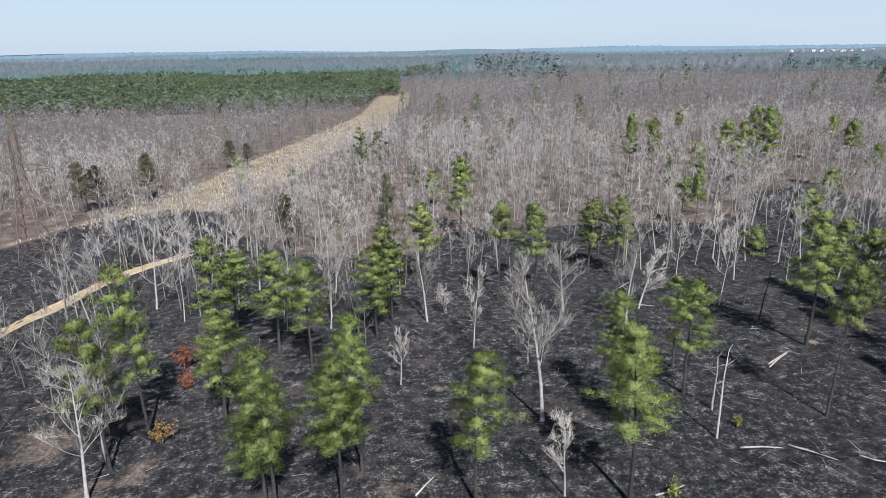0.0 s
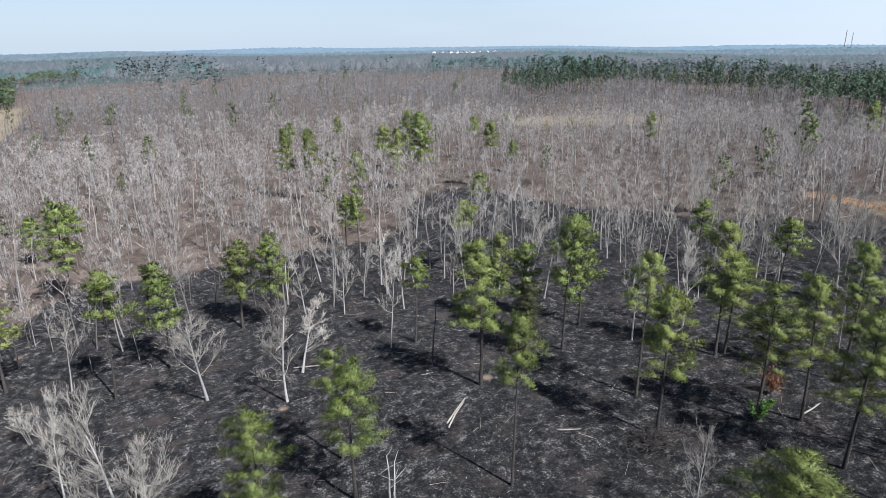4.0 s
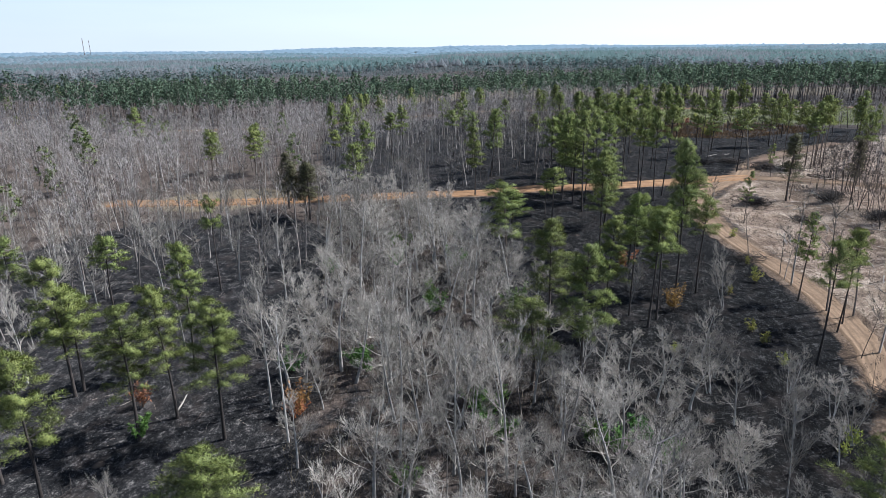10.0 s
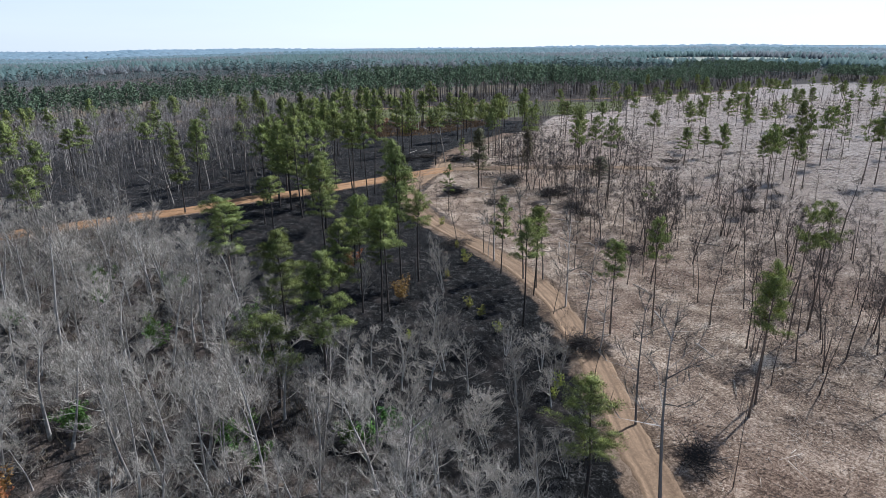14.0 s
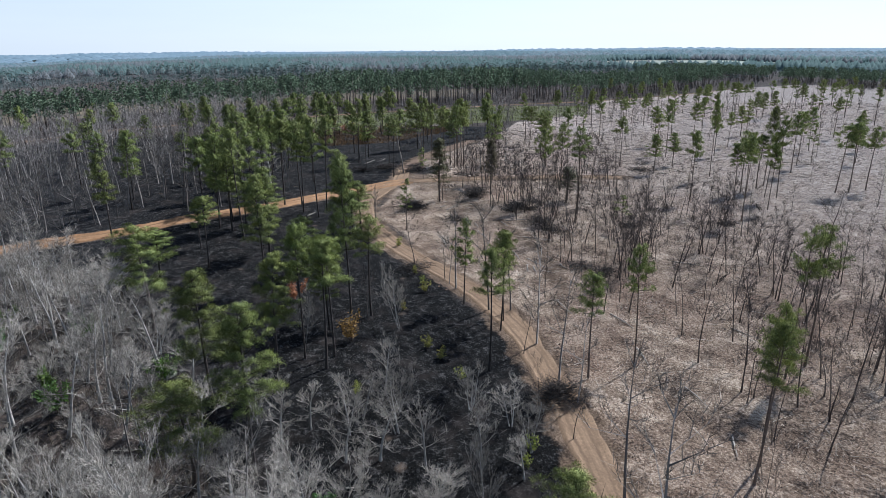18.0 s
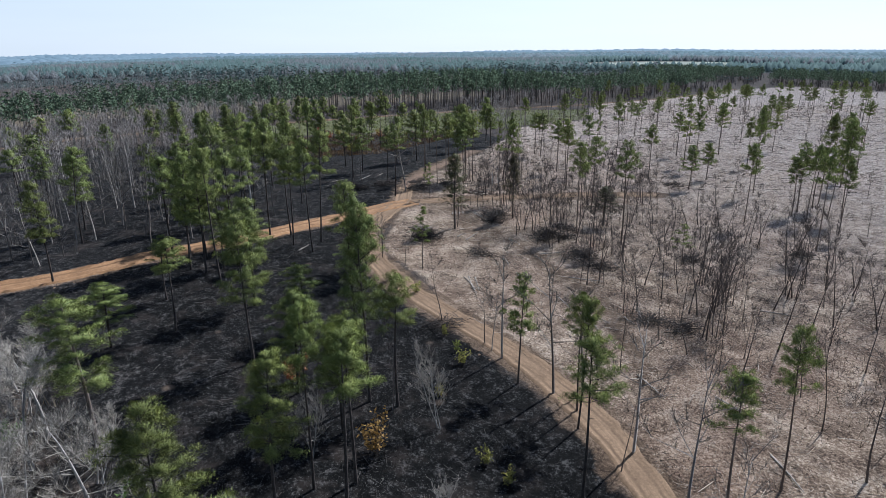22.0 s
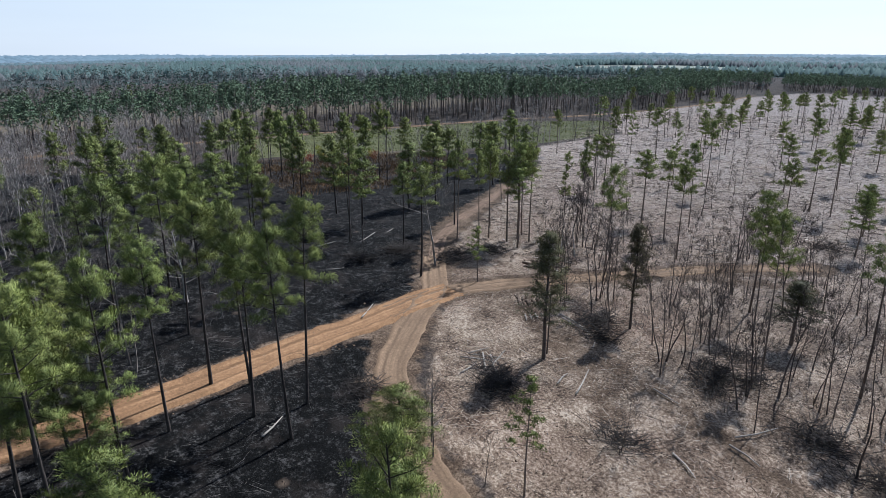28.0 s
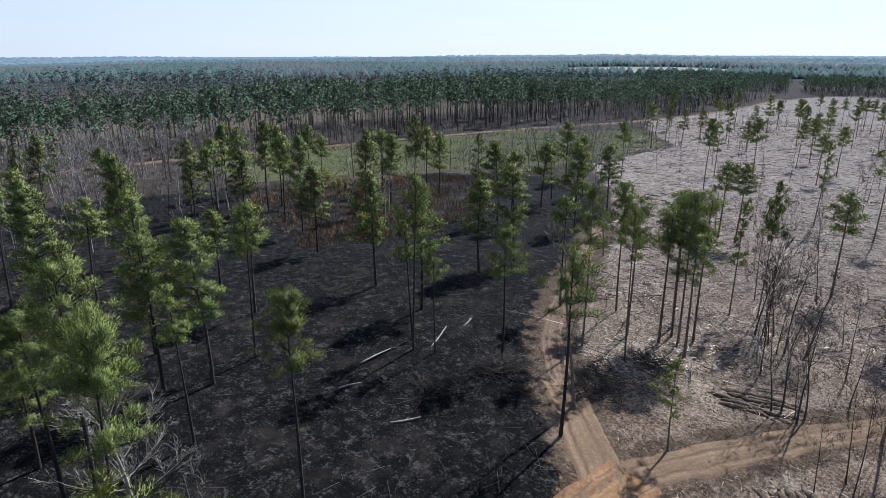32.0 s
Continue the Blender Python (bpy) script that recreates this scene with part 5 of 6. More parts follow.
def build_woods():
    mid_bare, far_bare, mid_pine, far_pine, near_bare, strays = [], [], [], [], [], []
    for ring, (step, lo, hi) in enumerate(((5.8, 0, 330), (7.4, 330, 620), (13.5, 620, 1100))):
        R = hi + 30
        x, y, rng = lattice(13 - R, 13 + R + 200, 20 - R - 100, 20 + R, step, 50 + ring)
        d = np.hypot(x - 60, y + 5)
        ok = (d >= lo) & (d < hi) & in_sight(x, y) & clear_of_lines(x, y) & (rng.random(len(x)) < room(x, y))
        x, y = x[ok], y[ok]
        evergreen = pine_country(x, y) & (rng.random(len(x)) < 0.85)
        stray = ~evergreen & (rng.random(len(x)) < 0.014) & (d[ok] > 150)
        size = rng.uniform(0.55, 1.25, len(x)) * (1 + 0.16 * np.sin(x * 0.045 + 2 * np.sin(y * 0.031)))
        for a, b, e, s, lone in zip(x, y, evergreen | stray, size, stray):
            row = (a, b, s * (1.4 if e else 1.0), s * (1.0 if ring == 0 else 1.2 if ring == 1 else 1.7))
            if in_belt(a, b):
                continue
            if lone and ring < 2:
                strays.append((a, b, s * 0.95, s))
                continue
            if e and a < 13 and ring:
                continue
            if e and a > 480:
                row = (a, b, s * 0.9, row[3])
            if b < -600:
                row = (a, b, s * (0.42 if a > 330 else 0.7), row[3])
            close = ring == 0 and near_flight(a, b, 105)
            (mid_pine if e and ring < 2 else far_pine if e else near_bare if close else mid_bare if ring == 0 else far_bare).append(row)
    x, y, rng = lattice(350, 520, -560, 250, 6.2, 63)
    thick = 0.82 + 0.3 * np.sin(x * 0.09 + 2 * np.sin(y * 0.05)) * np.sin(y * 0.07 + 1)
    ok = in_belt(x, y) & clear_of_lines(x, y) & ~inside(CUT_OVER, x, y) & ~inside(GREEN_FIELD, x, y) & (rng.random(len(x)) < thick)
    x, y = x[ok], y[ok]
    size = rng.uniform(0.78, 1.1, len(x))
    tall = 1.16 + 0.34 * smooth(20, 110, y) + 0.24 * smooth(-60, -140, y) - 0.36 * smooth(-250, -370, y)
    rows = np.stack([x, y, tall * size, size * 1.35], 1)
    leafless = rng.random(len(x)) < np.where(x < belt_edge(y) + 22, 0.42, 0.12)
    belt = rows[~leafless]
    x, y, rng = lattice(-60, 640, -690, -612, 6.0, 64)
    ok = ~open_land(x, y) & in_sight(x, y)
    x, y = x[ok], y[ok]
    size = rng.uniform(0.7, 1.02, len(x))
    belt = np.concatenate([belt, np.stack([x, y, size * 0.95, size * 1.25], 1)])
    far_bare += [(p, q, h * 0.8, w) for p, q, h, w in rows[leafless]]
    joined("thicket_stems", near_bare, BARE_NEAR, 0, FAR_STEMS, "grey stems of a dense leafless thicket")
    joined("thicket_twigs", near_bare, BARE_NEAR, 1, THICKET_TWIGS, "fine pale twigs of a dense leafless thicket")
    joined("leafless_wood_stems", mid_bare, BARE_MID, 0, FAR_STEMS, "pale stems of a leafless hardwood forest")
    joined("leafless_wood_twigs", mid_bare, BARE_MID, 1, FAR_TWIGS, "grey-brown twigs of a leafless hardwood forest")
    joined("distant_wood_stems", far_bare, BARE_FAR, 0, HAZY_STEMS, "stems of distant leafless woods, haze in their grey")
    joined("distant_wood_twigs", far_bare, BARE_FAR, 1, HAZY_TWIGS, "grey-brown crowns of distant leafless woods, haze painted in")
    x, y, rng = lattice(-560, 20, 480, 1160, 6.0, 61)
    ok = pine_country(x, y) & in_sight(x, y) & ~open_land(x, y)
    size = rng.uniform(0.8, 1.2, len(x))
    young = np.stack([x, y, size * (0.55 + 0.2 * np.sin(x * 0.021 + 2 * np.sin(y * 0.013)) * np.sin(y * 0.03)), size * 1.25], 1)[ok & (rng.random(len(x)) < 0.82)]
    joined("scattered_pine_stems", strays, PINE_MID, 0, DARK_STEMS, "trunks of pines scattered through leafless woods")
    joined("scattered_pine_crowns", strays, PINE_MID, 1, STRAY_NEEDLES, "olive green pine crowns scattered through leafless woods")
    joined("young_pine_stems", young, PINE_YOUNG, 0, DARK_STEMS, "short trunks of a young pine plantation")
    joined("young_pine_crowns", young, PINE_YOUNG, 1, YOUNG_NEEDLES, "bright green crowns of a young pine plantation")
    joined("pine_belt_stems", belt, PINE_BELT, 0, DARK_STEMS, "tall dark trunks along the edge of a mature pine wood")
    joined("pine_belt_crowns", belt, PINE_BELT, 1, FAR_NEEDLES, "high dark green crowns of a mature pine wood")
    joined("pine_wood_stems", mid_pine, PINE_MID, 0, DARK_STEMS, "dark straight trunks of a dense pine wood")
    joined("pine_wood_crowns", mid_pine, PINE_MID, 1, FAR_NEEDLES, "dark green crowns of a dense pine wood")
    joined("distant_pine_stems", far_pine, PINE_FAR, 0, HAZY_STEMS, "trunks of distant pine woods, haze in their colour")
    joined("distant_pine_crowns", far_pine, PINE_FAR, 1, HAZY_NEEDLES, "green crowns of distant pine woods, paled by painted haze")


build_woods()
SAPLINGS = [(x, y, RNG.uniform(0.5, 1.05), RNG.uniform(0.3, 0.55)) for x, y in scatter([(200, -115), (300, -195), (360, -330), (250, -420), (60, -380), (40, -122), (110, -118)], 240, 5, 40)]
joined("sapling_stems", SAPLINGS, BARE_NEAR, 0, DARK_STEMS, "thin dark stems of saplings left on logged ground", "saplings")
joined("sapling_twigs", SAPLINGS, BARE_NEAR, 1, SAPLING_TWIGS, "dark twigs of saplings left on logged ground", "saplings")


def puff(seed, rim=(-0.3, 0.15)):
    rng = random.Random(seed)
    s = Soup()
    ring = [Vector((math.cos(k * 1.047) * rng.uniform(0.75, 1.1), math.sin(k * 1.047) * rng.uniform(0.75, 1.1), rng.uniform(*rim))) for k in range(6)]
    s.v = ring + [Vector((rng.uniform(-0.2, 0.2), rng.uniform(-0.2, 0.2), 1.0))]
    s.t = [(k, (k + 1) % 6, 6) for k in range(6)]
    return (s.arrays(),)


def build_canopy():
    """Treetops of the country beyond, to the horizon."""
    kinds = [puff(90 + k, (-0.2, 0.2)) for k in range(4)]
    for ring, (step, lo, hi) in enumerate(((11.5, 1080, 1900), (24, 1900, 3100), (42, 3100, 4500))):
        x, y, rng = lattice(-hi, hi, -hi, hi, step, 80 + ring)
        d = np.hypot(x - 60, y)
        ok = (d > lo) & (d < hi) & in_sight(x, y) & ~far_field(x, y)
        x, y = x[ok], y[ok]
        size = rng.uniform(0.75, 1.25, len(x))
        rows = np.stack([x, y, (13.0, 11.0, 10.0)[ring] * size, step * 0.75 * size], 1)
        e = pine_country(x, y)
        joined("far_green_treetops", rows[e], kinds, 0, HAZED_GREEN[ring], "evergreen treetops out to the horizon, blue haze painted in")
        joined("far_grey_treetops", rows[~e], kinds, 0, HAZED_GREY[ring], "grey leafless treetops out to the horizon, haze painted in")


# Each ring paler and bluer: haze of the distance put into the treetop colours.
HAZED_GREEN = [twiggy("far_evergreen", (0.044, 0.070, 0.070), (0.072, 0.102, 0.098)), twiggy("farther_evergreen", (0.070, 0.104, 0.118), (0.090, 0.128, 0.142)), twiggy("farthest_evergreen", (0.105, 0.150, 0.182), (0.125, 0.172, 0.205))]
HAZED_GREY = [twiggy("far_leafless", (0.066, 0.076, 0.082), (0.092, 0.10, 0.104)), twiggy("farther_leafless", (0.085, 0.108, 0.122), (0.11, 0.133, 0.147)), twiggy("farthest_leafless", (0.11, 0.152, 0.184), (0.128, 0.17, 0.202))]
build_canopy()

# ---- litter ----
def sticks(name, poly, count, lengths, thick, label, seed, mat=None, heaped=False):
    rng = random.Random(seed)
    s = Soup()
    xs, ys = [p[0] for p in poly], [p[1] for p in poly]
    n = 0
    while n < count:
        x, y = rng.uniform(min(xs), max(xs)), rng.uniform(min(ys), max(ys))
        if not inside(poly, [x], [y])[0] or on_road(x, y, 2.6):
            continue
        swell = noise.noise(Vector((x * 0.11, y * 0.11, seed))) + 0.6 * noise.noise(Vector((x * 0.35, y * 0.35, seed)))
        if heaped and swell < rng.uniform(-0.35, 0.5):
            continue
        n += 1
        L, a = lengths[0] + (lengths[1] - lengths[0]) * rng.random() ** 2.2, 2.6 + 4 * noise.noise(Vector((x * 0.03, y * 0.03, 5.0))) + rng.gauss(0, 0.8) if heaped else rng.uniform(0, math.pi)
        z = float(land(x, y)) + rng.uniform(0.08, 0.28)
        p = Vector((x, y, z))
        d = Vector((math.cos(a), math.sin(a), rng.uniform(-0.06, 0.12)))
        r = thick * rng.uniform(0.5, 1.3)
        s.tube([p, p + d * L], [r, r * 0.45], 3)
    return tagged(new(name, s.mesh(name, mat or STICKS)), label, "branches", kind="stuff")


CUT_NEAR = [(28, -12), (95, -41), (160, -44), (200, -75), (250, -145), (215, -200), (110, -190), (40, -120)]
CUT_FAR = [(200, -75), (262, -152), (300, -190), (380, -340), (250, -420), (120, -340), (120, -190)]
PALE_LIMBS = twiggy("barkless_limbs", (0.30, 0.25, 0.20), (0.72, 0.63, 0.53))
GREY_STICKS = twiggy("ashy_sticks", (0.02, 0.018, 0.017), (0.22, 0.20, 0.18))
sticks("slash_branches", CUT_NEAR, 17000, (0.25, 3.0), 0.026, "pale cut branches strewn over logged ground", 1, None, True)
sticks("slash_limbs", CUT_NEAR, 700, (0.9, 3.6), 0.042, "barkless pale limbs dragged over logged ground", 21, PALE_LIMBS, True)
sticks("slash_brush", CUT_NEAR, 7000, (0.4, 2.6), 0.03, "dark brushy tops left on logged ground", 22, DARK_STEMS, True)
sticks("slash_branches", CUT_FAR, 8000, (0.6, 4.0), 0.05, "pale cut branches strewn over logged ground", 2, None, True)
sticks("slash_brush", CUT_FAR, 5000, (0.8, 4.5), 0.07, "dark brushy tops left on logged ground", 23, DARK_STEMS, True)
sticks("burnt_sticks", [(-60, 40), (38, 34), (84, 42), (150, 50), (160, 110), (60, 155), (-60, 150)], 2600, (0.25, 2.2), 0.016, "bleached sticks lying on burnt ground", 3, None, True)
sticks("burnt_sticks", [(57, -4), (138, 12), (175, 20), (180, -50), (126, -36), (62, -22)], 2600, (0.2, 2.4), 0.016, "grey ashy sticks lying on burnt ground", 4, GREY_STICKS, True)
sticks("burnt_sticks", [(190, -58), (182, -30), (185, 40), (300, 60), (330, -90), (262, -148), (210, -76)], 5200, (0.25, 3.0), 0.02, "grey ashy sticks lying on burnt ground", 5, GREY_STICKS, True)


def stubble(name, poly, count, tall, wide, mat, label, seed):
    """Short charred or dry stalks standing all over a patch."""
    rng = np.random.default_rng(seed)
    xs, ys = [p[0] for p in poly], [p[1] for p in poly]
    x, y = rng.uniform(min(xs), max(xs), count * 4), rng.uniform(min(ys), max(ys), count * 4)
    ok = inside(poly, x, y)
    d = np.full(len(x), 99.0)
    for rx, ry in ROAD_POINTS:
        d = np.minimum(d, np.hypot(x - rx, y - ry))
    patch = np.sin(x * 0.31 + 2 * np.sin(y * 0.17)) + np.sin(y * 0.37 + 2 * np.sin(x * 0.13)) + rng.normal(0, 0.8, len(x))
    ok &= (d > 3.0) & (patch > -1.0)
    x, y = x[ok][:count], y[ok][:count]
    n = len(x)
    z, a = land(x, y) - 0.05, rng.uniform(0, 2 * math.pi, n)
    h, w = rng.uniform(*tall, n), rng.uniform(*wide, n)
    tip = rng.uniform(-0.6, 0.6, (n, 2)) * h[:, None]
    v = np.empty((n, 3, 3), np.float32)
    for k, sgn in enumerate((-1, 1)):
        v[:, k] = np.stack([x + sgn * w * np.cos(a) / 2, y + sgn * w * np.sin(a) / 2, z], 1)
    v[:, 2] = np.stack([x + tip[:, 0], y + tip[:, 1], z + h], 1)
    me = mesh_from(name, v.reshape(-1, 3), np.arange(n * 3).reshape(-1, 3), mat)
    return tagged(new(name, me), label, "stubble", kind="stuff")


stubble("charred_stubble", [(-80, 36), (38, 34), (84, 42), (150, 50), (160, 110), (60, 155), (-80, 160)], 60000, (0.04, 0.15), (0.03, 0.10), CHAR_STALKS, "charred stalks and tufts on burnt ground", 1)
stubble("charred_stubble", [(40, -10), (57, -4), (138, 12), (175, 20), (180, -50), (126, -36), (62, -22)], 34000, (0.06, 0.26), (0.04, 0.15), CHAR_STALKS, "charred stalks and tufts on burnt ground", 2)
stubble("charred_stubble", [(190, -58), (182, -30), (185, 40), (300, 60), (330, -90), (262, -148), (210, -76)], 50000, (0.06, 0.28), (0.04, 0.16), CHAR_STALKS, "charred stalks and tufts on burnt ground", 3)
stubble("dry_stubble", [(28, -12), (95, -41), (160, -44), (200, -75), (262, -152), (215, -210), (110, -200), (40, -120)], 60000, (0.06, 0.28), (0.06, 0.24), DRY_STALKS, "dry broken stalks among logging litter", 4)
stubble("dry_grass", [(-114, 160), (-92, 211), (-85, 269), (-52, 464), (-27, 388), (-46, 307), (-54, 240), (-67, 198)], 9000, (0.4, 1.1), (0.15, 0.5), DRY_STALKS, "tall dry straw grass on the cleared strip", 5)
stubble("field_grass", GREEN_FIELD, 9000, (0.3, 0.7), (0.15, 0.5), GREEN_STALKS, "thin green grass on a small field", 6)
stubble("scrub_twigs", DRAW, 14000, (0.5, 2.2), (0.03, 0.09), SCRUB_STALKS, "dense brown undergrowth twigs among leafless trees", 7)
stubble("brush_twigs", POLE_STAND, 6000, (0.4, 1.8), (0.03, 0.08), SCRUB_STALKS, "dark brushy undergrowth among thin saplings", 8)
stubble("rusty_scrub", [(262, -68), (334, -76), (326, -103), (318, -138), (288, -145), (256, -92)], 15000, (0.3, 1.4), (0.06, 0.2), RUST_STALKS, "rusty brown scorched scrub at the far side of the burn", 9)


def chips(name, poly, count, long, wide, mat, label, seed):
    """Split wood, bark and twigs lying flat on logged ground, thickest in drifts."""
    rng = np.random.default_rng(seed)
    xs, ys = [p[0] for p in poly], [p[1] for p in poly]
    x, y = rng.uniform(min(xs), max(xs), count * 5), rng.uniform(min(ys), max(ys), count * 5)
    drift = np.sin(x * 0.23 + 2.2 * np.sin(y * 0.11)) + np.sin(y * 0.29 + 2.0 * np.sin(x * 0.17 + 1)) + rng.normal(0, 0.9, len(x))
    d = np.full(len(x), 99.0)
    for rx, ry in ROAD_POINTS:
        d = np.minimum(d, np.hypot(x - rx, y - ry))
    ok = inside(poly, x, y) & (drift > -0.3) & (d > 2.6)
    x, y = x[ok][:count], y[ok][:count]
    n = len(x)
    a = 2.6 + 1.6 * np.sin(x * 0.05 + 1.5 * np.sin(y * 0.04)) + rng.normal(0, 1.3, n)
    L, w, z = long[0] + (long[1] - long[0]) * rng.random(n) ** 2, rng.uniform(*wide, n), land(x, y) + rng.uniform(0.05, 0.3, n)
    v = np.empty((n, 3, 3), np.float32)
    for k, sgn in enumerate((-1, 1)):
        v[:, k] = np.stack([x - sgn * w * np.sin(a) / 2, y + sgn * w * np.cos(a) / 2, z + sgn * w * rng.uniform(-0.3, 0.3, n)], 1)
    v[:, 2] = np.stack([x + L * np.cos(a), y + L * np.sin(a), z + L * rng.uniform(-0.12, 0.2, n)], 1)
    return tagged(new(name, mesh_from(name, v.reshape(-1, 3), np.arange(n * 3).reshape(-1, 3), mat)), label, "wood chips", kind="stuff")


chips("wood_chips", CUT_NEAR, 52000, (0.15, 0.85), (0.03, 0.085), STICKS, "pale split wood and bark lying on logged ground", 31)
chips("bark_litter", CUT_NEAR, 26000, (0.2, 0.9), (0.04, 0.10), DARK_STEMS, "dark bark and twigs lying on logged ground", 32)
chips("wood_chips", CUT_FAR, 26000, (0.5, 2.0), (0.08, 0.2), PALE_LIMBS, "pale split wood and bark lying on logged ground", 33)
chips("bark_litter", CUT_FAR, 20000, (0.6, 2.6), (0.12, 0.28), DARK_STEMS, "dark bark and twigs lying on logged ground", 34)


def road_clods(name, line, width, count, label, seed):
    """Lumps of pushed-up earth along both edges of a track."""
    rng = random.Random(seed)
    pts = along(line, 1.0)
    rows = []
    for _ in range(count):
        i = rng.randrange(1, len(pts))
        t = (pts[i] - pts[i - 1]).normalized()
        off = rng.choice((-1, 1)) * (width / 2 + rng.gauss(0.0, 0.9))
        size = 0.05 + 0.22 * rng.random() ** 4
        rows.append((pts[i].x + t.y * off, pts[i].y - t.x * off, size * rng.uniform(0.5, 0.9), size))
    kinds = [puff(870 + k) for k in range(4)]
    return joined(name, rows, kinds, 0, CLODS, label, "earth", seed)


CLODS = twiggy("earth_clods", (0.07, 0.048, 0.033), (0.22, 0.155, 0.105))
road_clods("road_edge_clods", WINDING_ROAD, 4.3, 1300, "dark clods of earth along a dirt track", 11)
road_clods("road_edge_clods", CLAY_ROAD, 5.4, 1100, "dark clods of earth along a clay road", 12)
road_clods("road_edge_clods", SKID_TRAIL, 3.0, 300, "dark clods of earth along a skid trail", 13)
road_clods("road_edge_clods", SPUR, 4.6, 260, "dark clods of earth along a muddy track", 14)


def churned_ruts(x, y, turn, count, length, seed):
    """Parallel lumpy ridges of dark earth, thrown up by a skidder's wheels."""
    rng = random.Random(seed)
    soup = Soup()
    d = Vector((math.cos(radians(turn)), math.sin(radians(turn)), 0))
    side = Vector((-d.y, d.x, 0))
    for k in range(count):
        a, b = -length / 2 * rng.uniform(0.6, 1.1), length / 2 * rng.uniform(0.6, 1.1)
        n = int((b - a) / 0.35)
        pts, radii = [], []
        for i in range(n + 1):
            p = Vector((x, y, 0)) + d * (a + (b - a) * i / n) + side * ((k - count / 2) * 0.85 + rng.gauss(0, 0.09) + 0.25 * math.sin(i * 0.3 + k))
            lump = 0.30 + 0.20 * noise.noise(Vector((p.x * 1.1, p.y * 1.1, seed))) + rng.uniform(-0.05, 0.05)
            pts.append(Vector((p.x, p.y, float(land(p.x, p.y)) - 0.10)))
            radii.append(max(0.06, lump * min(1, 0.25 + i / 3, 0.25 + (n - i) / 3)))
        soup.tube(pts, radii, 7)
    return tagged(new("churned_ruts", soup.mesh("churned_ruts", CHURNED)), "dark lumpy ruts churned into wet earth", "earth", kind="stuff")


CHURNED = plain("churned_earth", (0.03, 0.021, 0.015), (0.12, 0.083, 0.057), 3.5, relief=0.9, distance=0.1)
churned_ruts(186.4, -84.6, 205, 5, 9.0, 51)
churned_ruts(176.0, -73.0, 150, 6, 5.0, 52)


# ---- shrubs, brush and fallen timber ----
def shrub_meshes(seed, leaf, tall=2.2, blades=260, bark=DARK_BARK, size=(0.18, 0.34)):
    rng = random.Random(seed)
    stem, leaves = Soup(), Soup()
    for k in range(7):
        pts = wobbly(Vector((rng.uniform(-0.2, 0.2), rng.uniform(-0.2, 0.2), -0.1)), heading(rng, 50, 88), tall * rng.uniform(0.7, 1.05), 3, 0.14, rng, 0.3)
        stem.tube(pts, [0.035, 0.026, 0.018, 0.006], 3)
        for _ in range(blades // 7):
            f = rng.uniform(0.7, 2.99)
            p = pts[int(f)].lerp(pts[int(f) + 1], f - int(f)) + heading(rng, -30, 60) * rng.uniform(0, 0.5)
            leaves.blade(p, heading(rng, -50, 70), rng.uniform(*size), rng.uniform(*size) * 0.7, rng)
    return stem.mesh("shrub_stems", bark), leaves.mesh("shrub_leaves", leaf)


RUSTY = [shrub_meshes(810 + k, BROWN_NEEDLES, 3.0, 330) for k in range(2)]
YELLOW = [shrub_meshes(820 + k, FRESH_LEAVES, 2.0, 130) for k in range(2)]
HOLLY = [shrub_meshes(830 + k, HOLLY_LEAVES, 4.5, 620, size=(0.25, 0.5)) for k in range(3)]


def shrub(kinds, x, y, scale, name, label):
    rng = random.Random(int(x * 131 + y * 17))
    top = new(name)
    top.matrix_basis = pose(x, y, float(land(x, y)), 0, 0, rng.uniform(0, 360)) @ Matrix.Scale(scale * rng.uniform(0.85, 1.2), 4)
    for n, me in zip(("stems", "foliage"), rng.choice(kinds)):
        part(n, me, top)
    return tagged(top, label, "shrub", name.replace("_", " ") + "s")


def rusty_shrub(x, y):
    shrub(RUSTY, x, y, 1.2, "scorched_sapling", "scorched sapling with rust-brown dead leaves")


def yellow_shrub(x, y):
    shrub(YELLOW, x, y, 2.0 if x > 250 else 1.0, "yellow_sapling", "small sapling with fresh yellow-green leaves")


def holly(x, y):
    shrub(HOLLY, x, y, 1.0, "evergreen_bush", "bright green bush among leafless trees")


def dead_bush(x, y):
    """A heap of brush: a dark tangle of dead limbs."""
    rng = random.Random(int(x * 131 + y * 17))
    s = Soup()
    for k in range(230):
        p = Vector((rng.gauss(0, 1.5), rng.gauss(0, 1.0), abs(rng.gauss(0.2, 0.35))))
        s.tube(wobbly(p, heading(rng, -8, 40), rng.uniform(0.7, 2.4), 2, 0.2, rng), [0.04, 0.03, 0.01], 3)
    ob = new("dead_bush", s.mesh("dead_bush", BURNT_BARK))
    ob.matrix_basis = pose(x, y, float(land(x, y)) + 0.02, 0, 0, rng.uniform(0, 360))
    return tagged(ob, "dark tangled heap of brush among cut limbs", "bush", "dead bushes")


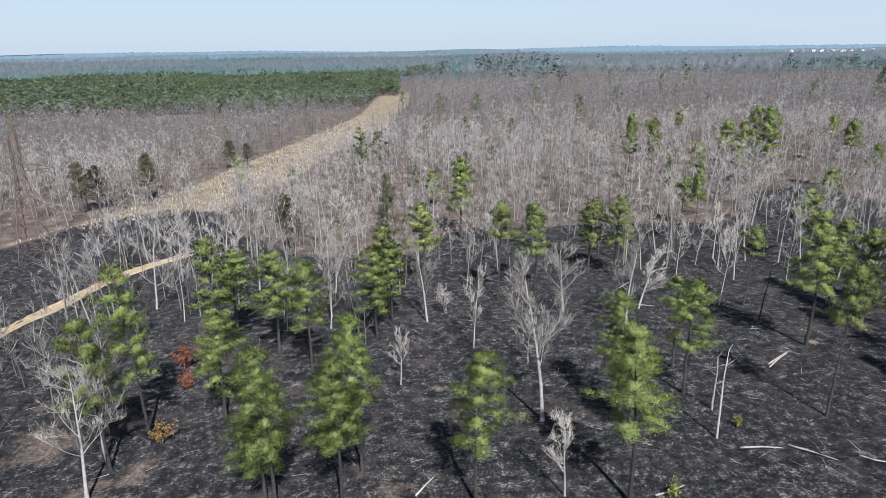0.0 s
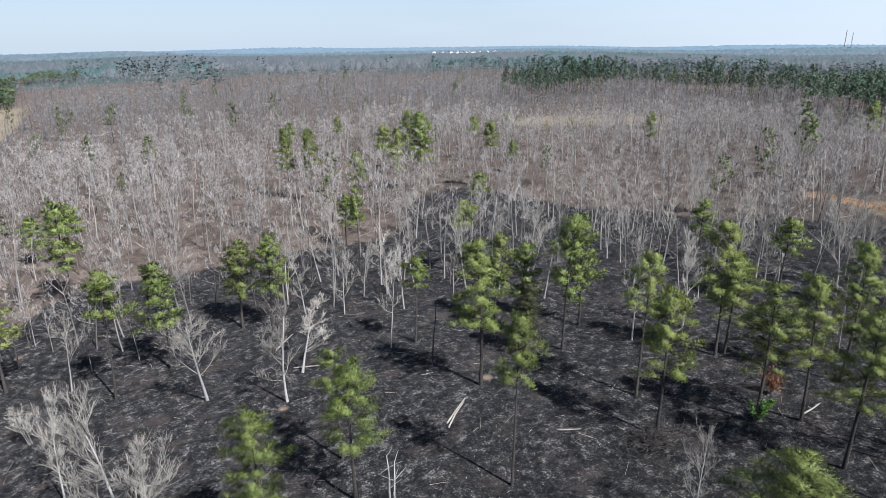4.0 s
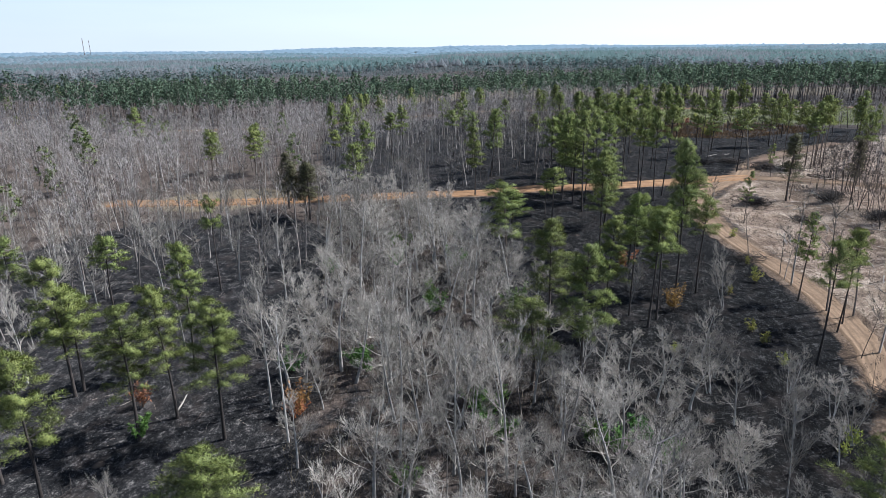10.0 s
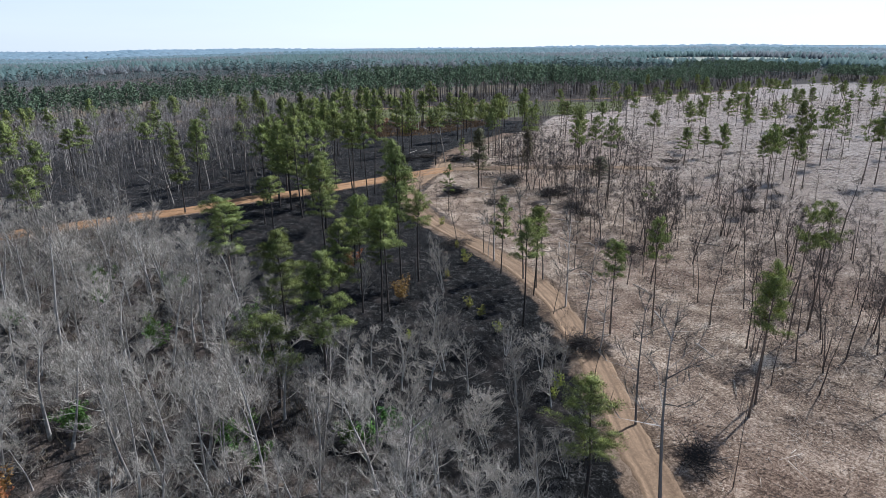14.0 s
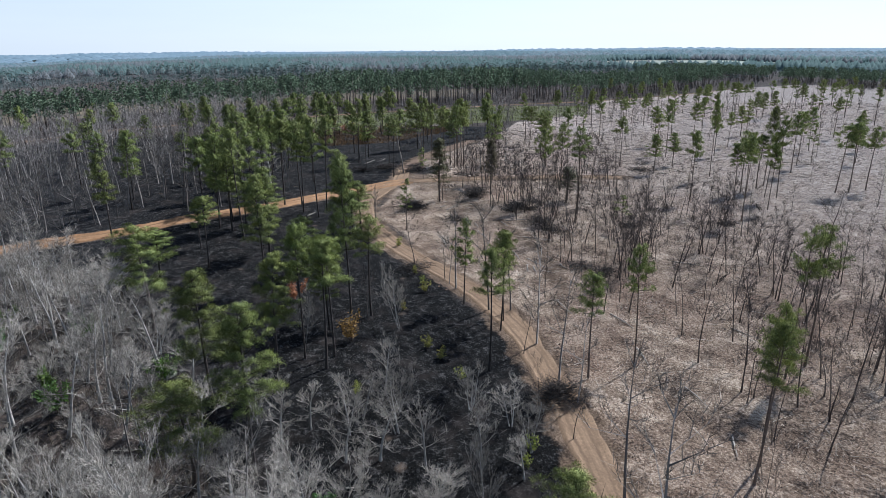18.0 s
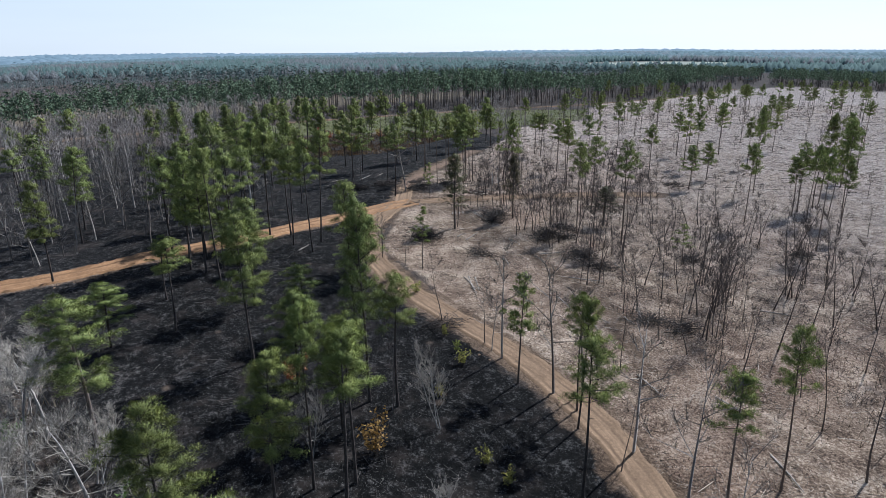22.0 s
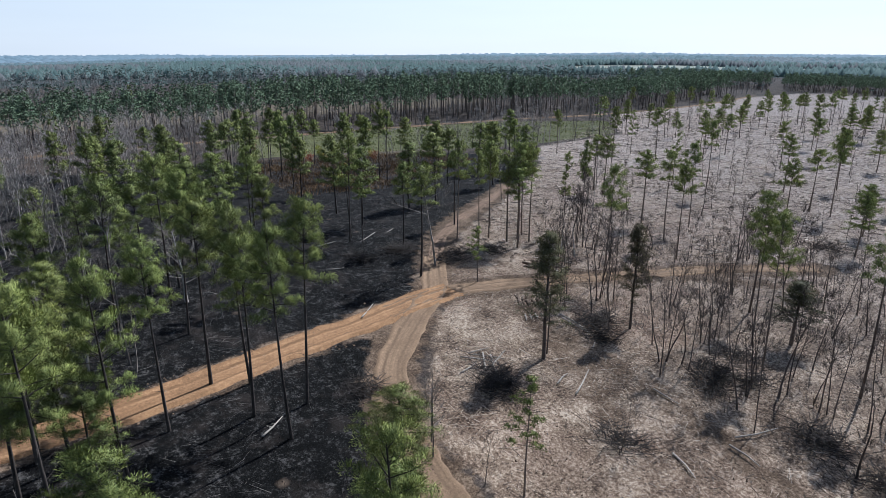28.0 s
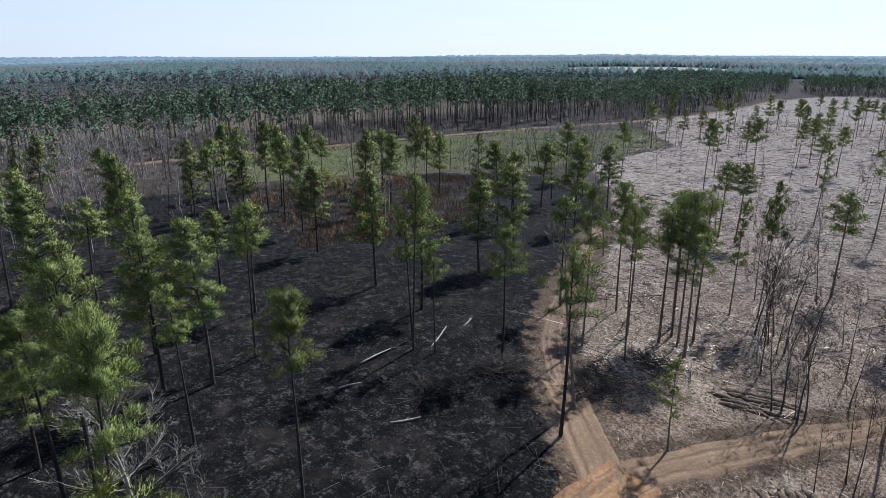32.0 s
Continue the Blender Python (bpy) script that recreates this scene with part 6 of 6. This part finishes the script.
def fallen_log(x0, y0, x1, y1):
    rng = random.Random(int(x0 * 131 + y0 * 17))
    a, b = Vector((x0, y0, float(land(x0, y0)) + 0.18)), Vector((x1, y1, float(land(x1, y1)) + 0.22))
    if (b - a).length > 6:
        b = a + (b - a).normalized() * 6
    s = Soup()
    mid = a.lerp(b, 0.5) + Vector((rng.uniform(-0.2, 0.2), rng.uniform(-0.2, 0.2), 0.03))
    s.tube([b, b.lerp(mid, 0.5), mid, mid.lerp(a, 0.6), a], [0.05, 0.07, 0.09, 0.105, 0.11], 7)
    for k in range(3):
        s.tube(wobbly(a.lerp(b, rng.uniform(0.4, 0.95)), heading(rng, 5, 50), rng.uniform(0.25, 0.7), 2, 0.2, rng), [0.03, 0.02, 0.01], 4)
    ob = new("fallen_log", s.mesh("fallen_log", DEAD_WOOD))
    return tagged(ob, "pale barkless fallen trunk lying on " + ("burnt ground" if is_burnt(x0, y0) else "littered ground"), "log", "fallen logs")


fallen_log(167.9, -53.6, 164.7, -56.4)
fallen_log(166.3, -57.1, 162.1, -54.8)
fallen_log(169.9, -72.8, 164.6, -72.2)
fallen_log(150.2, -67.8, 146.6, -67.5)
fallen_log(139.8, -67.3, 138.3, -72.3)
fallen_log(154.1, -59.6, 158.4, -66.9)
fallen_log(141.6, -59.9, 138.2, -58.6)
fallen_log(139.4, -65.7, 135.9, -65.1)
fallen_log(184.3, -48.3, 187.6, -51.9)
fallen_log(165.3, -27.9, 167.5, -30.8)
fallen_log(78.2, -65.4, 73.5, -65.9)
fallen_log(80.8, -48.5, 75.8, -45.9)
fallen_log(70.2, -46.1, 65.8, -44.9)
fallen_log(104.8, 45.1, 105.2, 41.5)
fallen_log(60.8, -42.7, 58.1, -40.0)
fallen_log(33.0, 57.4, 37.4, 56.9)
fallen_log(38.2, 57.5, 41.7, 54.3)
fallen_log(44.4, 55.0, 46.6, 53.4)
fallen_log(46.0, 76.1, 52.6, 81.8)
fallen_log(-2.3, 51.8, -0.5, 54.7)
fallen_log(21.2, 50.1, 24.5, 51.4)
fallen_log(-34.8, 106.8, -32.7, 111.1)
fallen_log(34.7, 111.2, 38.9, 115.9)
fallen_log(46.3, 77.0, 51.6, 81.1)
fallen_log(100.0, 48.0, 106.1, 42.6)
fallen_log(56.0, 68.3, 58.3, 66.8)
fallen_log(81.1, 54.5, 84.6, 54.7)
fallen_log(35.2, 103.3, 38.7, 101.5)
fallen_log(55.2, 52.6, 57.3, 51.9)
fallen_log(204.1, -51.7, 203.2, -54.6)
fallen_log(214.4, -63.4, 218.0, -68.3)
fallen_log(216.8, -70.1, 218.2, -72.5)
fallen_log(215.8, -54.9, 216.8, -59.3)
fallen_log(187.2, -84.8, 183.8, -86.6)
fallen_log(187.1, -83.0, 183.3, -84.1)
fallen_log(187.6, -87.1, 184.0, -89.4)
fallen_log(212.4, -50.4, 212.0, -52.9)
fallen_log(102.3, -80.0, 97.5, -83.2)
fallen_log(117.1, -56.5, 107.8, -56.7)
fallen_log(90.6, -53.0, 85.1, -52.4)
fallen_log(128.8, -75.9, 112.6, -70.4)
fallen_log(135.0, -47.9, 130.0, -45.9)
fallen_log(98.8, -48.9, 93.4, -47.6)
dead_bush(159.6, -53.2)
dead_bush(165.6, -75.6)
dead_bush(146.8, -73.2)
dead_bush(135.1, -74.2)
dead_bush(76.7, -31.4)
dead_bush(76.7, -30.5)
dead_bush(145.2, -77.9)
dead_bush(51.7, -26.6)
dead_bush(164.7, -135.8)
dead_bush(128.5, -71.8)
dead_bush(206.2, -66.8)
dead_bush(196.6, -71.7)
dead_bush(206.4, -59.2)
dead_bush(167.6, -40.6)
dead_bush(63.2, 60.4)
rusty_shrub(-38.6, 85.6)
rusty_shrub(-34.9, 78.0)
rusty_shrub(-33.1, 64.2)
rusty_shrub(82.5, 59.7)
rusty_shrub(78.7, 38.8)
rusty_shrub(79.4, 39.3)
rusty_shrub(102.0, -14.0)
rusty_shrub(78.0, 39.1)
rusty_shrub(119.3, -11.1)
yellow_shrub(107.8, -25.1)
yellow_shrub(112.7, -31.6)
yellow_shrub(91.4, -22.9)
yellow_shrub(69.6, -21.7)
yellow_shrub(67.8, -19.6)
yellow_shrub(85.5, -22.5)
yellow_shrub(89.0, -9.6)
yellow_shrub(120.7, -33.8)
yellow_shrub(115.8, -32.9)
yellow_shrub(136.0, -37.9)
yellow_shrub(94.9, -22.7)
yellow_shrub(319.1, -103.0)
yellow_shrub(266.0, -84.4)
yellow_shrub(272.2, -85.2)
yellow_shrub(328.7, -104.0)
yellow_shrub(317.4, -118.8)
yellow_shrub(34.8, 61.9)
yellow_shrub(22.8, 50.0)
holly(125.0, 30.2)
holly(126.0, 31.0)
holly(75.1, 16.7)
holly(68.5, 3.6)
holly(66.2, -1.4)
holly(69.7, 5.4)
holly(75.3, 16.9)
holly(88.9, 33.0)
holly(64.5, 25.3)
holly(87.5, 31.5)
holly(104.3, 10.3)
holly(75.5, 56.7)
holly(109.3, 23.4)
holly(135.4, 31.9)
rusty_shrub(319.4, -96.2)
rusty_shrub(301.0, -100.5)
rusty_shrub(348.2, -101.4)
rusty_shrub(358.3, -88.3)
rusty_shrub(308.8, -115.6)
yellow_shrub(320.1, -101.7)
yellow_shrub(314.3, -102.7)
yellow_shrub(269.0, -84.8)
yellow_shrub(265.9, -85.9)
yellow_shrub(327.9, -184.1)
yellow_shrub(333.3, -105.3)
fallen_log(167.7, -55.0, 164.6, -57.8)
fallen_log(167.3, -56.6, 162.6, -53.7)
fallen_log(163.9, -55.2, 166.2, -59.3)
fallen_log(168.1, -54.9, 167.8, -57.9)
fallen_log(164.7, -51.4, 165.6, -54.4)
fallen_log(172.9, -68.4, 171.3, -67.3)
fallen_log(172.6, -69.1, 171.0, -68.1)
fallen_log(172.3, -69.8, 170.7, -68.9)
fallen_log(172.0, -70.6, 170.4, -69.6)
fallen_log(170.4, -72.8, 165.0, -72.3)
fallen_log(174.7, -114.0, 173.7, -118.2)
fallen_log(156.8, -59.3, 157.8, -61.9)
fallen_log(137.4, -48.2, 130.4, -46.5)
fallen_log(137.3, -49.1, 129.9, -45.8)
fallen_log(136.4, -49.8, 130.0, -46.5)
fallen_log(134.4, -57.4, 130.4, -55.8)
fallen_log(122.1, -56.5, 116.9, -54.7)
fallen_log(114.5, -54.6, 111.3, -52.4)
fallen_log(112.8, -54.8, 110.0, -53.4)
fallen_log(111.7, -60.3, 109.0, -59.6)
fallen_log(128.0, -63.8, 123.1, -68.0)
fallen_log(169.4, -72.2, 163.1, -71.8)
dead_bush(160.3, -53.6)
dead_bush(148.3, -75.9)
dead_bush(134.8, -73.6)
dead_bush(145.3, -57.1)
dead_bush(108.4, -62.6)
dead_bush(113.1, -109.8)
dead_bush(122.8, -89.5)
dead_bush(123.3, -35.1)
dead_bush(104.1, -64.2)
dead_bush(165.9, -76.0)
dead_bush(162.4, -72.3)
dead_bush(162.9, -54.6)
dead_bush(148.9, -77.8)
dead_bush(149.1, -82.7)
dead_bush(196.9, -82.0)
dead_bush(205.9, -67.7)
dead_bush(199.1, -74.7)
holly(132.2, 30.1)
holly(71.3, 15.2)
holly(69.7, 0.5)
holly(123.6, 41.9)
holly(122.9, 18.8)
holly(103.9, 22.2)
holly(88.9, 42.0)


# ---- power line, masts and far houses ----
def bar(s, a, b, r):
    s.tube([Vector(a), Vector(b)], [r, r], 4)


def pylon(x, y, h, turn):
    """Lattice tower: four legs, braced faces, two cross-arms and earth-wire peaks."""
    top = new("pylon")
    top.matrix_basis = pose(x, y, float(land(x, y)), 0, 0, turn)
    w0, w1, waist = 3.2, 0.8, h * 0.72

    def half(z):
        return w0 + (w1 - w0) * min(1, z / waist)

    for sx in (-1, 1):
        for sy in (-1, 1):
            s = Soup()
            bar(s, (sx * w0, sy * w0, -0.3), (sx * w1, sy * w1, waist), 0.12)
            bar(s, (sx * w1, sy * w1, waist), (sx * w1, sy * w1, h), 0.10)
            part("leg", s.mesh("pylon_leg", STEEL), top)
    zs = [waist * (1 - (1 - k / 7) ** 1.25) for k in range(8)] + [h * 0.84, h]
    for face in range(4):
        spin = pose(0, 0, 0, 0, 0, 90 * face)
        for a, b in zip(zs, zs[1:]):
            p, q = half(a), half(b)
            for start, end in (((-p, -p, a), (q, -q, b)), ((p, -p, a), (-q, -q, b)), ((-q, -q, b), (q, -q, b))):
                s = Soup()
                bar(s, spin @ Vector(start), spin @ Vector(end), 0.055)
                part("brace", s.mesh("pylon_brace", STEEL), top)
    for z, reach in ((waist, 7.5), (h * 0.93, 5.5)):
        s = Soup()
        for u in (-1, 1):
            for v in (-1, 1):
                bar(s, (u * w1, v * w1, z), (u * reach, 0, z + 0.5), 0.08)
                bar(s, (u * w1, v * w1, z + 2.0), (u * reach, 0, z + 0.6), 0.07)
            bar(s, (u * reach * 0.55, -0.4, z + 0.3), (u * reach * 0.55, 0.4, z + 1.2), 0.05)
        part("cross_arm", s.mesh("pylon_arm", STEEL), top)
        for u in (-1, 1):
            s = Soup()
            for k in range(7):
                s.tube([Vector((u * reach, 0, z + 0.4 - k * 0.24)), Vector((u * reach, 0, z + 0.28 - k * 0.24))], [0.06, 0.13], 8)
            part("insulator", s.mesh("pylon_insulator", GLASS_DARK), top, "string of dark disc insulators")
    return tagged(top, "rust-brown lattice steel power pylon", "pylon", "power pylons")


pylon(-97.0, 146.0, 31.0, 12)
pylon(-14.0, 470.0, 30.0, -4)


def mast(x, y, h):
    top = new("radio_mast")
    top.matrix_basis = pose(x, y, float(land(x, y)))
    for k in range(3):
        s = Soup()
        a = k * 2.094
        bar(s, (1.1 * math.cos(a), 1.1 * math.sin(a), 0), (1.0 * math.cos(a), 1.0 * math.sin(a), h), 0.35)
        part("leg", s.mesh("mast_leg", STEEL), top)
    s = Soup()
    for j in range(int(h / 5)):
        for k in range(3):
            a, b = k * 2.094, (k + 1) * 2.094
            bar(s, (1.05 * math.cos(a), 1.05 * math.sin(a), j * 5), (1.05 * math.cos(b), 1.05 * math.sin(b), j * 5 + 5), 0.2)
    part("bracing", s.mesh("mast_bracing", STEEL), top)
    return tagged(top, "tall thin grey radio mast on the horizon", "mast", "radio masts")


mast(2641, 1469, 72)
mast(2660, 1454, 67)
mast(2685, 1493, 75)


def house(x, y, turn, w, d, h):
    top = new("house")
    top.matrix_basis = pose(x, y, float(land(x, y)) + LIFT, 0, 0, turn)

    def box(x0, x1, y0, y1, z0, z1):
        s = Soup()
        s.v = [Vector((a, b, c)) for c in (z0, z1) for a, b in ((x0, y0), (x1, y0), (x1, y1), (x0, y1))]
        for q in ((0, 3, 2, 1), (4, 5, 6, 7), (0, 1, 5, 4), (1, 2, 6, 5), (2, 3, 7, 6), (3, 0, 4, 7)):
            s.t += [(q[0], q[1], q[2]), (q[0], q[2], q[3])]
        return s

    part("wall", box(-w, w, -d, d, -LIFT, h).mesh("house_wall", WHITE_WALL), top)
    s = Soup()
    e = 0.6
    s.v = [Vector(p) for p in ((-w - e, -d - e, h), (w + e, -d - e, h), (w + e, d + e, h), (-w - e, d + e, h), (-w - e, 0, h + d * 0.8), (w + e, 0, h + d * 0.8))]
    s.t = [(0, 1, 5), (0, 5, 4), (2, 3, 4), (2, 4, 5), (0, 4, 3), (1, 2, 5), (0, 3, 2), (0, 2, 1)]
    part("roof", s.mesh("house_roof", GREY_ROOF), top)
    for k in range(3):
        u = -w * 0.6 + k * w * 0.6
        part("window", box(u - 0.8, u + 0.8, -d - 0.06, -d + 0.1, 1.2, 2.8).mesh("house_window", GLASS_DARK), top)
    return tagged(top, "white house with a grey gabled roof far off", "house", "far houses")


LIFT = 9.0
for k in range(20):
    a, far = radians(RNG.gauss(31.6, 1.3)), RNG.uniform(1950, 2450)
    house(13 + far * math.sin(a), 20 + far * math.cos(a), RNG.uniform(120, 290), RNG.uniform(4, 7), RNG.uniform(3.5, 5), RNG.uniform(3.5, 6))
